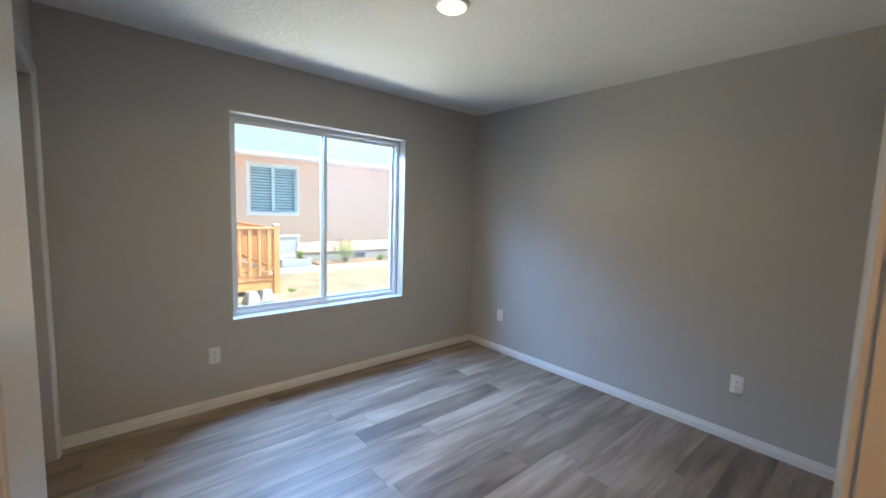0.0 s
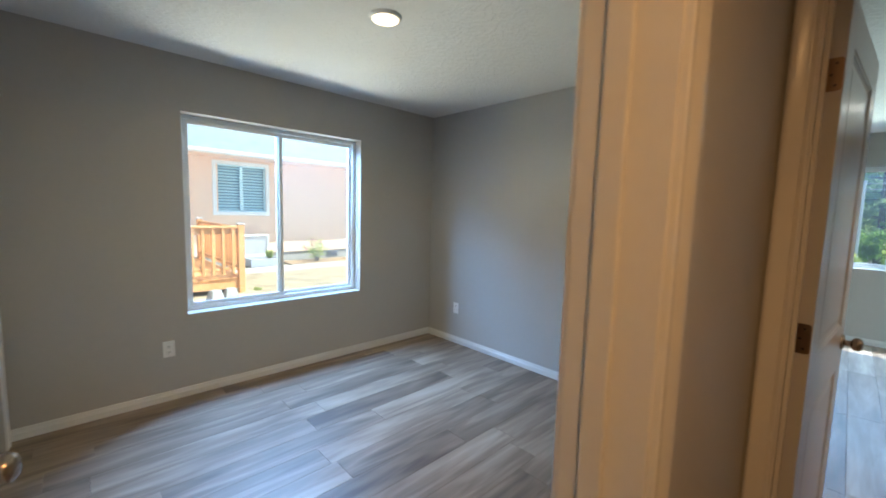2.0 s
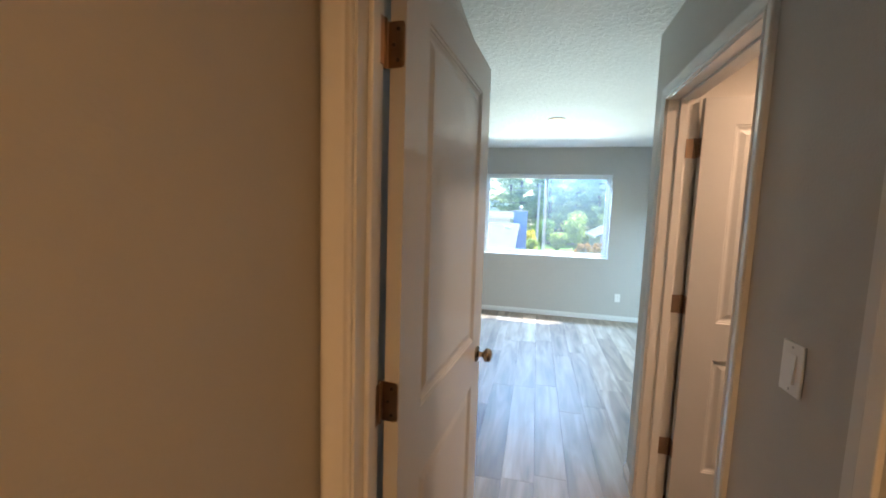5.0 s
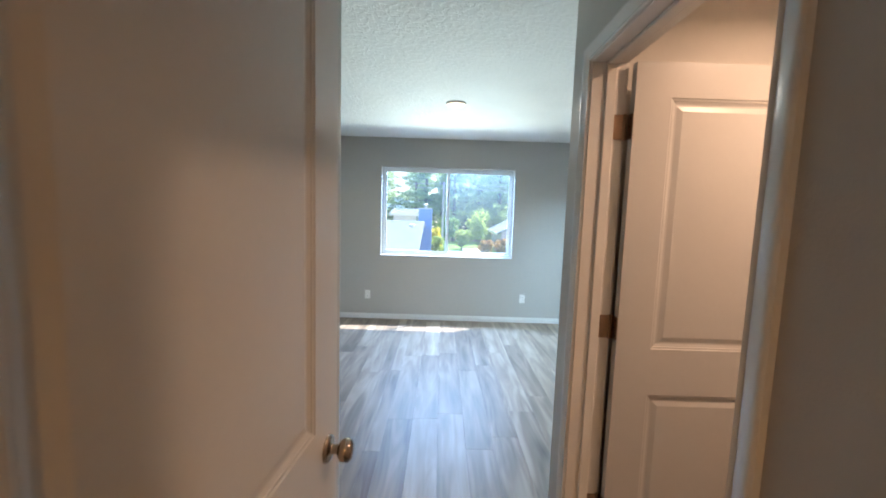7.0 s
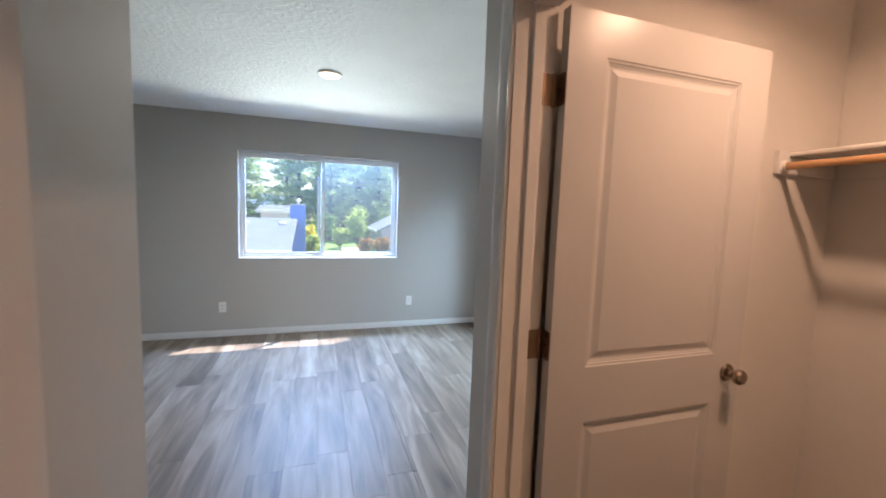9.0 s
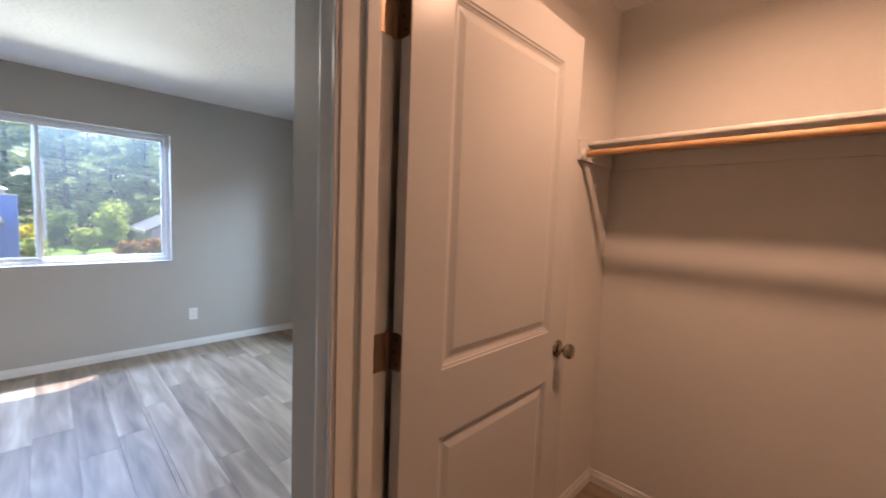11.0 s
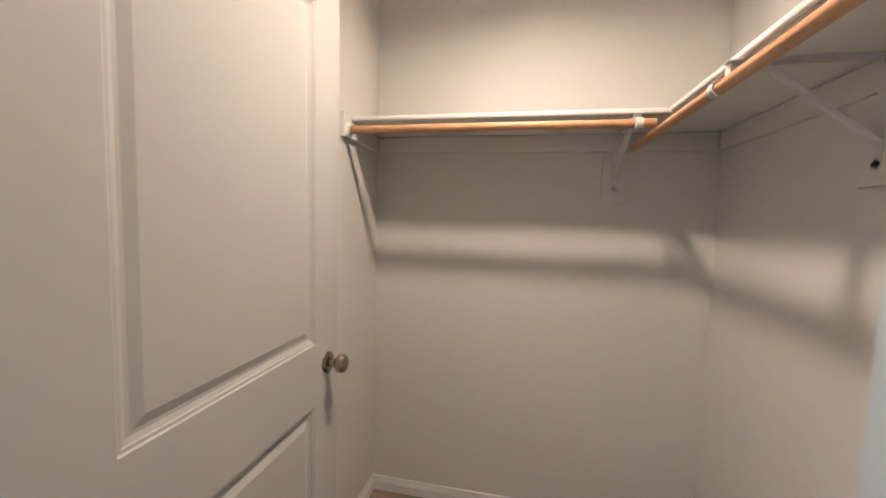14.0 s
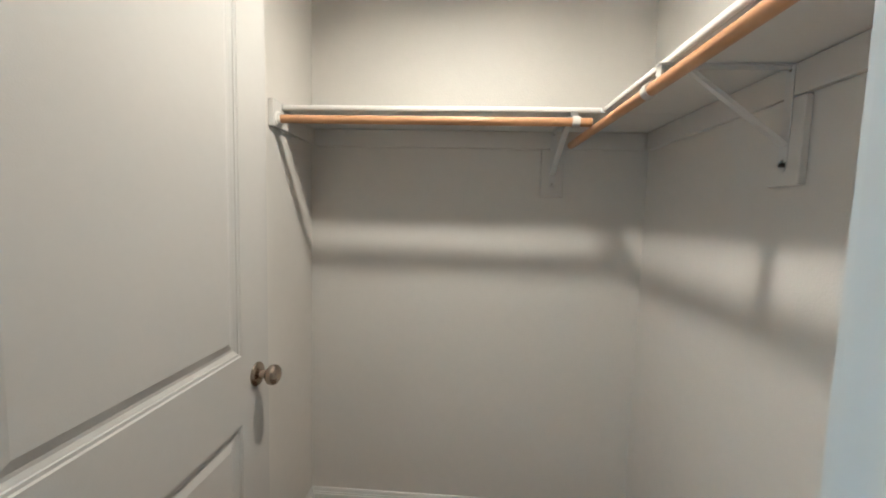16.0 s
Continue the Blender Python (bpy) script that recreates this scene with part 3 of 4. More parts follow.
outlet(pose(1.238, AY1, 0.378), "white duplex outlet under the bedroom window")
outlet(pose(AX1, 3.018, 0.38, rz=-90), "white duplex outlet near the bedroom corner")
outlet(pose(AX1, 1.025, 0.38, rz=-90), "white duplex outlet on the plain bedroom wall")
outlet(pose(BX1, -1.227, 0.33, rz=-90), "white duplex outlet beside the wide window")
outlet(pose(BX1, 0.88, 0.33, rz=-90), "white duplex outlet beside the wide window")


def light_switch(m, label):
    root = thing("light_switch", label, "light switch", "", m)
    part("cover_plate", bevelled((-0.037, -0.006, -0.059), (0.037, 0, 0.059), 0.003), PLASTIC, root)
    bm = bmesh.new()
    sweep(bm, [(-0.0165, -0.0055, -0.033), (-0.0165, -0.012, -0.033), (-0.0165, -0.007, 0.033), (-0.0165, -0.0055, 0.033)], [(0.0165, -0.0055, -0.033), (0.0165, -0.012, -0.033), (0.0165, -0.007, 0.033), (0.0165, -0.0055, 0.033)])
    part("paddle", bm, PLASTIC, root, "white rocker paddle")
    for z in (-0.048, 0.048):
        bm = bmesh.new()
        lathe(bm, [(0.003, 0), (0.002, 0.0012)], Matrix.Translation((0, -0.006, z)) @ pose(0, 0, 0, 90), 10)
        part("screw", bm, SCREW, root)


light_switch(pose(2.555, FRONT, 1.162, rz=180), "white rocker light switch beside the closet door")

# ---- walk-in closet ----
SZ0, SZ1, SY, SX = 1.729, 1.748, -1.926, 2.604


def shelf(label, lo, hi, edge_lo, edge_hi):
    root = thing("closet_shelf", label, "shelf", "closet shelves")
    part("board", bevelled(lo, hi, 0.0015, 1), MELAMINE, root)
    part("front_edge", bevelled(edge_lo, edge_hi, 0.006, 3), MELAMINE, root, "rounded white front edge", True)


shelf("white melamine closet shelf along the back wall", (DX1 + 0.001, CY0 + 0.001, SZ0 + 0.001), (CX1 - 0.001, SY - 0.0125, SZ1 - 0.001), (SX + 0.001, SY - 0.012, SZ0), (CX1 - 0.001, SY, SZ1))
shelf("white melamine closet shelf along the side wall", (DX1 + 0.001, SY - 0.012, SZ0 + 0.001), (SX - 0.0125, CY1 - 0.002, SZ1 - 0.001), (SX - 0.012, SY + 0.0005, SZ0), (SX, CY1 - 0.002, SZ1))


def cleat(label, lo, hi, mat=CLOSET_PAINT):
    solid("shelf_cleat", bevelled(lo, hi, 0.002, 1), mat, label, "shelf cleat", "shelf cleats")


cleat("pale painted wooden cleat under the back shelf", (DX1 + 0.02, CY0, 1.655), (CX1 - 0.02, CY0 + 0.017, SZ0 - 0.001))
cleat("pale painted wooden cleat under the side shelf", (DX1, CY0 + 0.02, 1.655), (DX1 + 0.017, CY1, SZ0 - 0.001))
cleat("white end cleat that carries the closet rod", (CX1 - 0.018, SY + 0.002, 1.660), (CX1, -1.862, 1.752), TRIM)
cleat("white end cleat under the shelf end", (CX1 - 0.018, CY0 + 0.02, 1.660), (CX1, SY, SZ0 - 0.001))

RZ, RR = 1.689, 0.0148
R1Y, R2X = -1.893, 2.635
bm = bmesh.new()
tube(bm, (R2X + RR, R1Y, RZ), (CX1 - 0.022, R1Y, RZ), RR, n=24)
solid("closet_rod", bm, ROD, "round blond wood closet rod along the back shelf", "closet rod", "closet rods", smooth=True)
bm = bmesh.new()
tube(bm, (R2X, CY0 + 0.035, RZ - 0.020), (R2X, CY1 - 0.004, RZ - 0.020), RR, n=24)
solid("closet_rod", bm, ROD, "round blond wood closet rod along the side shelf", "closet rod", "closet rods", smooth=True)
bm = bmesh.new()
lathe(bm, [(0.026, 0), (0.026, 0.004), (0.0215, 0.005), (0.0205, 0.016), (0.018, 0.016), (0.018, 0.006)], Matrix.Translation((CX1 - 0.018, R1Y, RZ)) @ pose(0, 0, 0, 0, -90, 0), 28)
solid("rod_socket", bm, PLASTIC, "white plastic cup holding the rod end", "rod socket", smooth=True)


def bracket(label, m, rod_out, rod_z, board_low):
    """Shelf and rod bracket: wall at local y = 0, -y out of it, shelf underside at z = SZ0."""
    root = thing("shelf_bracket", label, "shelf bracket", "shelf brackets", m)
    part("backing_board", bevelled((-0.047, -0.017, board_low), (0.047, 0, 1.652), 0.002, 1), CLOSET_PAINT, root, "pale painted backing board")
    b0, wd = -0.0175, 0.0125
    bm = bmesh.new()
    box(bm, (-wd, b0 - 0.002, 1.495), (wd, b0, SZ0 - 0.001))
    lathe(bm, [(wd, 0), (wd, 0.002)], Matrix.Translation((0, b0, 1.497)) @ pose(0, 0, 0, 90), 16)
    part("wall_plate", bm, STEELW, root)
    bm = bmesh.new()
    box(bm, (-wd, -rod_out + 0.01, SZ0 - 0.003), (wd, b0 - 0.002, SZ0 - 0.0008))
    box(bm, (-0.0012, -rod_out + 0.02, SZ0 - 0.012), (0.0012, b0 - 0.002, SZ0 - 0.003))
    part("shelf_arm", bm, STEELW, root)
    bm = bmesh.new()
    p, q = Vector((0, b0 - 0.003, 1.548)), Vector((0, -rod_out + 0.075, SZ0 - 0.004))
    d = (q - p).normalized()
    nn = Vector((0, -d.z, d.y))
    pr = [(-0.0122, 0.0), (-0.008, 0.005), (0.008, 0.005), (0.0122, 0.0), (0.0122, -0.002), (-0.0122, -0.002)]
    sweep(bm, [p + Vector((a, 0, 0)) + nn * c for a, c in pr], [q + Vector((a, 0, 0)) + nn * c for a, c in pr])
    part("brace", bm, STEELW, root)
    bm = bmesh.new()
    ring = []
    for i in range(15):
        a = radians(98 - i * 15)
        ring.append((math.cos(a), math.sin(a)))
    o, n2 = RR + 0.0045, RR + 0.0012
    loops = [[bm.verts.new((x, -rod_out - r * c, rod_z + r * h)) for x, r in ((-wd, n2), (wd, n2), (wd, o), (-wd, o))] for c, h in ring]
    for p, q in zip(loops, loops[1:]):
        for k in range(4):
            bm.faces.new((p[k], p[(k + 1) % 4], q[(k + 1) % 4], q[k]))
    bm.faces.new(loops[0][::-1])
    bm.faces.new(loops[-1])
    box(bm, (-wd, -rod_out + n2, rod_z), (wd, -rod_out + o, SZ0 - 0.0031))
    part("rod_hook", bm, STEELW, root, "white steel hook round the rod", True)
    for z in (1.510, 1.716):
        bm = bmesh.new()
        lathe(bm, [(0.0042, 0), (0.0036, 0.0018), (0.0012, 0.0024)], Matrix.Translation((0, b0 - 0.002, z)) @ pose(0, 0, 0, 90), 12)
        part("screw", bm, SCREW, root, "grey screw head")


bracket("white steel shelf and rod bracket, back wall", pose(2.703, CY0, 0, rz=180), R1Y - CY0, RZ, 1.452)
bracket("white steel shelf and rod bracket, side wall", pose(DX1, -1.500, 0, rz=90), R2X - DX1, RZ - 0.020, 1.452)

# ---- outdoors: ground ----
def height(x, y):
    k = min(max((x - 8.6) / 6.0, 0.0), 1.0)
    k = k * k * (3 - 2 * k)
    rise = min(max((y - 5.4) / 0.9, 0), 1) - min(max((y - 7.2) / 3.0, 0), 1)
    return -0.20 + 0.25 * rise * (1 - k) - 1.35 * k


xs = [-3000, -600, -150, -50, -20] + [-10 + i * 1.0 for i in range(60)] + [60, 80, 120, 250, 700, 3000]
ys = [-3000, -600, -150, -60] + [-40 + i * 2.0 for i in range(20)] + [0.6 * i for i in range(24)] + [14.5 + 2 * i for i in range(14)] + [60, 120, 300, 900, 3000]
verts = [(x, y, height(x, y) + (0.025 * noise.noise((x * 0.9, y * 0.9, 0)) if abs(x) < 60 and abs(y) < 60 else 0)) for x in xs for y in ys]
ny = len(ys)
faces = [(i * ny + k, (i + 1) * ny + k, (i + 1) * ny + k + 1, i * ny + k + 1) for i in range(len(xs) - 1) for k in range(ny - 1)]
me = bpy.data.meshes.new("ground")
me.from_pydata(verts, [], faces)
me.materials.append(DRYGRASS)
tagged(new("ground", me), "dry yellow-brown grass ground around the house", "ground", kind="structure")
structure("pavement", [((-6, 9.45, -0.25), (16, 10.55, -0.155))], CONCRETE, "pale concrete garden path along the bed", "path")
structure("garden_bed", [((5.1, 10.56, -0.25), (16, 11.42, -0.15))], MULCH, "tan mulch planting bed along the house", "garden bed")


def foliage(name, centres, size, count, mat, parent, seed, label="", spread=(1, 1, 1)):
    """Many small leaf blades scattered round centres (x, y, z, r)."""
    rng = np.random.default_rng(seed)
    vs, fs = [], []
    per = max(1, count // len(centres))
    for cx, cy, cz, r in centres:
        d = rng.normal(size=(per, 3))
        d /= np.linalg.norm(d, axis=1)[:, None]
        p = d * (r * rng.uniform(0.25, 1.0, per) ** 0.6)[:, None] * np.array(spread) + (cx, cy, cz)
        u = rng.normal(size=(per, 3))
        u /= np.linalg.norm(u, axis=1)[:, None]
        v = np.cross(u, d)
        s = size * rng.uniform(0.6, 1.4, per)[:, None]
        for q, a, b, k in zip(p, u, v, s):
            i = len(vs)
            vs += [tuple(q - a * k), tuple(q + b * k * 0.45), tuple(q + a * k), tuple(q - b * k * 0.45)]
            fs.append((i, i + 1, i + 2, i + 3))
    me = bpy.data.meshes.new(name)
    me.from_pydata(vs, [], fs)
    me.materials.append(mat)
    ob = new(name, me)
    ob.parent = parent
    return tagged(ob, label)


def shrub(label, m, r, h, mat, seed, flowers=0, leaf=0.035, count=900):
    root = thing("shrub", label, "shrub", "", m)
    rng = random.Random(seed)
    bm = bmesh.new()
    tips = []
    for i in range(9):
        a, k = i * 0.7 + rng.random(), rng.uniform(0.3, 1.0)
        q = (r * 0.75 * k * math.cos(a), r * 0.75 * k * math.sin(a), h * rng.uniform(0.55, 1.0))
        tube(bm, (0.02 * math.cos(a), 0.02 * math.sin(a), -0.03), q, 0.010, 0.004, 6)
        tips += [(*q, r * 0.42), (q[0] * 0.6, q[1] * 0.6, q[2] * 0.6, r * 0.40)]
    part("stems", bm, BARK, root)
    foliage("leaves", tips, leaf, count, mat, root, seed)
    if flowers:
        foliage("flowers", [(t[0], t[1], t[2] + 0.05, 0.05) for t in tips[: 2 * flowers : 2]], 0.035, 14 * flowers, PETAL, root, seed + 1, "pink and red blossoms")
    return root


# ---- neighbour's house beyond the small bedroom ----
NY = 11.5
house = thing("neighbour_house", "pink vertical-sided single-storey house with grey shingle roof", "house", "", pose(0, 0, 0))
NW = (3.436 + 0.09, 4.84 - 0.09, 1.144 + 0.09, 2.55 - 0.09)
bm = bmesh.new()
for lo, hi in (((-8, NY, 0.10), (NW[0], NY + 0.2, 2.95)), ((NW[1], NY, 0.10), (17, NY + 0.2, 2.95)), ((NW[0], NY, 0.10), (NW[1], NY + 0.2, NW[2])), ((NW[0], NY, NW[3]), (NW[1], NY + 0.2, 2.95))):
    box(bm, lo, hi)
part("wall", bm, SIDING, house)
bm = bmesh.new()
x = -8.0
while x < 17:
    if not (NW[0] - 0.12 < x < NW[1] + 0.1):
        box(bm, (x, NY - 0.007, 0.10), (x + 0.28, NY - 0.0005, 2.80))
    x += 0.305
tagged(part("battens", bm, SIDING, house), kind="stuff")
bm = bmesh.new()
box(bm, (-8, NY + 0.03, -0.3), (17, NY + 0.25, 0.10))
part("foundation", bm, CONCRETE, house, "pale concrete foundation")
for vx in (6.55, 9.4):
    v = part("foundation_vent", bevelled((vx, NY + 0.012, -0.10), (vx + 0.42, NY + 0.03, 0.06), 0.004, 1), GREYWALL, house, "grey louvred foundation vent")
    for k in range(5):
        bm = bmesh.new()
        box(bm, (vx + 0.02, NY + 0.004, -0.085 + k * 0.028), (vx + 0.40, NY + 0.012, -0.072 + k * 0.028))
        part("slat", bm, DARK, v)
EY, EZ = NY - 0.86, 2.62
bm = bmesh.new()
box(bm, (-8.5, EY, EZ - 0.01), (17.5, EY + 0.025, EZ + 0.075))
part("fascia", bm, FASCIA, house, "white fascia board")
bm = bmesh.new()
tube(bm, (-8.5, EY - 0.042, EZ + 0.045), (17.5, EY - 0.042, EZ + 0.045), 0.040, n=10)
part("gutter", bm, FASCIA, house, "white gutter")
bm = bmesh.new()
box(bm, (-8.5, EY + 0.025, EZ), (17.5, NY + 0.1, EZ + 0.02))
part("soffit", bm, SIDING, house, "pink soffit boards")
SL = 0.42
bm = bmesh.new()
sweep(bm, [(-8.6, EY - 0.04, EZ + 0.09), (-8.6, EY + 7, EZ + 0.09 + 7 * SL), (-8.6, EY + 7, EZ - 0.02 + 7 * SL), (-8.6, EY - 0.04, EZ + 0.078)], [(17.6, EY - 0.04, EZ + 0.09), (17.6, EY + 7, EZ + 0.09 + 7 * SL), (17.6, EY + 7, EZ - 0.02 + 7 * SL), (17.6, EY - 0.04, EZ + 0.078)])
roof = part("roof", bm, SHINGLE_STUFF, house, "grey-green asphalt shingle roof")
win = thing("house_window", "", "")
win.parent = house
for lo, hi in (((NW[0] - 0.09, NY - 0.03, NW[2] - 0.09), (NW[0], NY + 0.02, NW[3] + 0.09)), ((NW[1], NY - 0.03, NW[2] - 0.09), (NW[1] + 0.09, NY + 0.02, NW[3] + 0.09)), ((NW[0], NY - 0.03, NW[2] - 0.09), (NW[1], NY + 0.02, NW[2])), ((NW[0], NY - 0.03, NW[3]), (NW[1], NY + 0.02, NW[3] + 0.09))):
    part("window_trim", bevelled(lo, hi, 0.004, 1), FASCIA, win)
mx = (NW[0] + NW[1]) / 2
for lo, hi in (((mx - 0.04, NY + 0.02, NW[2]), (mx + 0.04, NY + 0.06, NW[3])), ((NW[0], NY + 0.02, NW[2]), (NW[0] + 0.04, NY + 0.06, NW[3])), ((NW[1] - 0.04, NY + 0.02, NW[2]), (NW[1], NY + 0.06, NW[3])), ((NW[0] + 0.04, NY + 0.02, NW[3] - 0.04), (NW[1] - 0.04, NY + 0.06, NW[3])), ((NW[0] + 0.04, NY + 0.02, NW[2]), (NW[1] - 0.04, NY + 0.06, NW[2] + 0.04))):
    bm = bmesh.new()
    box(bm, lo, hi)
    part("sash_bar", bm, LOUVRE, win)
# flat sheet behind the blind, the room's shade put into its colour
bm = bmesh.new()
box(bm, (NW[0], NY + 0.14, NW[2]), (NW[1], NY + 0.16, NW[3]))
part("room_shade", bm, ROOM_SHADE, win)
slat_me = None
for sd in (NW[0] + 0.045, mx + 0.045):
    for k in range(15):
        if slat_me is None:
            bm = bmesh.new()
            box(bm, (0, -0.003, -0.034), (mx - NW[0] - 0.09, 0.003, 0.034), pose(0, 0, 0, -48))
            slat_me = finish(bm, "slat", LOUVRE)
        s = new("slat", slat_me)
        s.parent = win
        s.location = (sd, NY + 0.10, NW[2] + 0.075 + k * 0.0765)

# ---- cedar deck ----
deck = thing("cedar_deck", "orange-stained cedar deck with baluster railing", "deck", "", pose(0, 0, 0))
DKX, DKY, DKZ = 2.72, 6.70, 0.30
bx = -2.0
while bx < DKX - 0.01:
    part("deck_board", bevelled((bx, DKY - 0.02, DKZ - 0.03), (min(bx + 0.136, DKX), 9.4, DKZ), 0.004, 1), CEDAR, deck)
    bx += 0.142
part("rim_board", bevelled((-2.0, DKY - 0.005, 0.13), (DKX, DKY + 0.035, DKZ - 0.031), 0.004, 1), CEDAR, deck)
part("rim_board", bevelled((DKX - 0.04, DKY + 0.036, 0.09), (DKX, 9.4, DKZ - 0.031), 0.004, 1), CEDAR, deck)
part("cap_rail", bevelled((-2.0, DKY - 0.075, 1.062), (DKX - 0.092, DKY + 0.045, 1.098), 0.005, 1), CEDAR, deck)
for px, py in ((DKX - 0.045, DKY + 0.0), (DKX - 0.045, 9.35), (0.6, DKY), (-1.5, DKY)):
    po = part("post", bevelled((px - 0.045, py - 0.055, 0.0), (px + 0.045, py + 0.035, 1.115), 0.006, 1), CEDAR, deck)
    part("post_cap", bevelled((px - 0.05, py - 0.06, 1.115), (px + 0.05, py + 0.04, 1.14), 0.008, 1), GALV, po, "grey metal post cap")
for a, b in (((-2.0, DKY - 0.02, 0.97), (DKX - 0.092, DKY + 0.02, 1.06)), ((-2.0, DKY - 0.02, 0.42), (DKX - 0.092, DKY + 0.02, 0.46)), ((DKX - 0.065, DKY + 0.036, 1.04), (DKX - 0.025, 9.3, 1.08)), ((DKX - 0.065, DKY + 0.036, 0.42), (DKX - 0.025, 9.3, 0.46))):
    part("rail", bevelled(a, b, 0.004, 1), CEDAR, deck)
bal = finish(bevelled((-0.021, -0.021, 0.36), (0.021, 0.021, 1.075), 0.004, 1), "baluster", CEDAR)
x = -1.9
while x < DKX - 0.14:
    o = new("baluster", bal)
    o.parent, o.location = deck, (x, DKY - 0.042, 0)
    x += 0.135
y = DKY + 0.13
while y < 9.25:
    o = new("baluster", bal)
    o.parent, o.location = deck, (DKX - 0.003, y, 0)
    y += 0.135
bench = thing("deck_bench", "tall orange cedar bench back on the deck", "bench", "", pose(1.72, 8.7, DKZ))
for k in range(4):
    part("back_board", bevelled((0.0 + k * 0.14, 0.0, 0.05), (0.13 + k * 0.14, 0.03, 0.88), 0.004, 1), CEDAR, bench)
part("top_rail", bevelled((-0.05, -0.03, 0.88), (0.6, 0.06, 0.92), 0.004, 1), CEDAR, bench)
bm = bevelled((-0.105, -0.105, 0), (0.105, 0.105, 0.17), 0.012, 2)
for v in bm.verts:
    k = 1 - 2.6 * v.co.z
    v.co.x, v.co.y = v.co.x * k, v.co.y * k
pier = solid("pier_block", bm, CONCRETE, "pale concrete deck pier block on the grass", "concrete block", "deck pier blocks", smooth=True)
pier.matrix_world = pose(2.43, 6.36, 0.03)
copy_thing(pier, pose(2.22, 6.33, 0.03, 0, 0, 12))

bed = thing("raised_bed", "weathered grey timber raised garden bed", "raised bed", "", pose(4.95, 10.95, -0.16))
for lo, hi in (((-0.9, -0.35, 0), (-0.12, -0.31, 0.20)), ((-0.9, 0.31, 0), (-0.12, 0.35, 0.20)), ((-0.9, -0.31, 0), (-0.86, 0.31, 0.20)), ((-0.16, -0.31, 0), (-0.12, 0.31, 0.20))):
    part("board", bevelled(lo, hi, 0.005, 1), GREYWALL, bed, "grey weathered board")
bm = bmesh.new()
box(bm, (-0.86, -0.31, 0.0), (-0.16, 0.31, 0.13))
part("soil", bm, MULCH, bed)
trel = thing("cold_frame_sash", "white framed glass sash leaning on the wall", "window sash", "", pose(4.16, 11.28, 0.03, 12))
for lo, hi in (((-0.55, 0, 0), (-0.50, 0.04, 0.62)), ((0.50, 0, 0), (0.55, 0.04, 0.62)), ((-0.50, 0, 0), (0.50, 0.04, 0.05)), ((-0.50, 0, 0.57), (0.50, 0.04, 0.62))):
    part("frame_bar", bevelled(lo, hi, 0.004, 1), FASCIA, trel)
bm = bmesh.new()
box(bm, (-0.5, 0.018, 0.05), (0.5, 0.022, 0.57))
part("pane", bm, PALEWALL, trel, "milky pane")
shrub("small green herb in the raised bed", pose(4.60, 10.85, -0.03), 0.13, 0.25, LEAFP, 3, 0, 0.03, 300)
shrub("flowering pink rose bush in the mulch bed", pose(5.98, 10.95, -0.15), 0.44, 0.55, LEAFP, 5, 5, 0.030, 650)
shrub("flowering red rose bush in the mulch bed", pose(7.75, 11.0, -0.15), 0.26, 0.42, LEAF, 6, 4, 0.035, 500)
shrub("low green herb plant in the mulch bed", pose(7.1, 10.85, -0.15), 0.16, 0.14, LEAFP, 7, 0, 0.03, 300)
shrub("tuft of weed on the dry grass", pose(2.92, 6.72, 0.03), 0.09, 0.05, LEAFP, 8, 0, 0.022, 110)


# ---- view from the main bedroom ----
def gable_house(name, label, m, w, d, wall_h, rise, wall_mat, roof_mat, eave=0.4):
    """Ridge along local y; w across x, d along y; origin at the middle of the ground plan."""
    root = thing(name, label, "house", "", m)
    bm = bmesh.new()
    box(bm, (-w / 2, -d / 2, -1.5), (w / 2, d / 2, wall_h))
    sweep(bm, [(-w / 2, -d / 2, wall_h), (w / 2, -d / 2, wall_h), (0, -d / 2, wall_h + rise - 0.12)], [(-w / 2, d / 2, wall_h), (w / 2, d / 2, wall_h), (0, d / 2, wall_h + rise - 0.12)])
    part("wall", bm, wall_mat, root)
    sl = rise / (w / 2)
    for sg in (-1, 1):
        bm = bmesh.new()
        e = w / 2 + eave
        ra = [(0, wall_h + rise), (sg * e, wall_h - eave * sl), (sg * e, wall_h - eave * sl - 0.12), (0, wall_h + rise - 0.12)]
        sweep(bm, [(x, -d / 2 - 0.3, z) for x, z in ra], [(x, d / 2 + 0.3, z) for x, z in ra])
        rf = part("roof", bm, roof_mat, root, "grey asphalt shingle roof")
        bm = bmesh.new()
        n = 30
        for k in range(n):
            t0 = k / n
            xx, zz = sg * e * (1 - t0), wall_h - eave * sl + (rise + eave * sl) * t0
            box(bm, (min(xx, xx - sg * 0.03), -d / 2 - 0.3, zz + 0.001), (max(xx, xx - sg * 0.03), d / 2 + 0.3, zz + 0.010))
        tagged(part("shingle_courses", bm, roof_mat, rf), kind="stuff")
        bm = bmesh.new()
        box(bm, (min(sg * e, sg * (e + 0.03)), -d / 2 - 0.3, wall_h - eave * sl - 0.16), (max(sg * e, sg * (e + 0.03)), d / 2 + 0.3, wall_h - eave * sl + 0.005))
        part("fascia", bm, FASCIA, root, "white fascia")
    return root


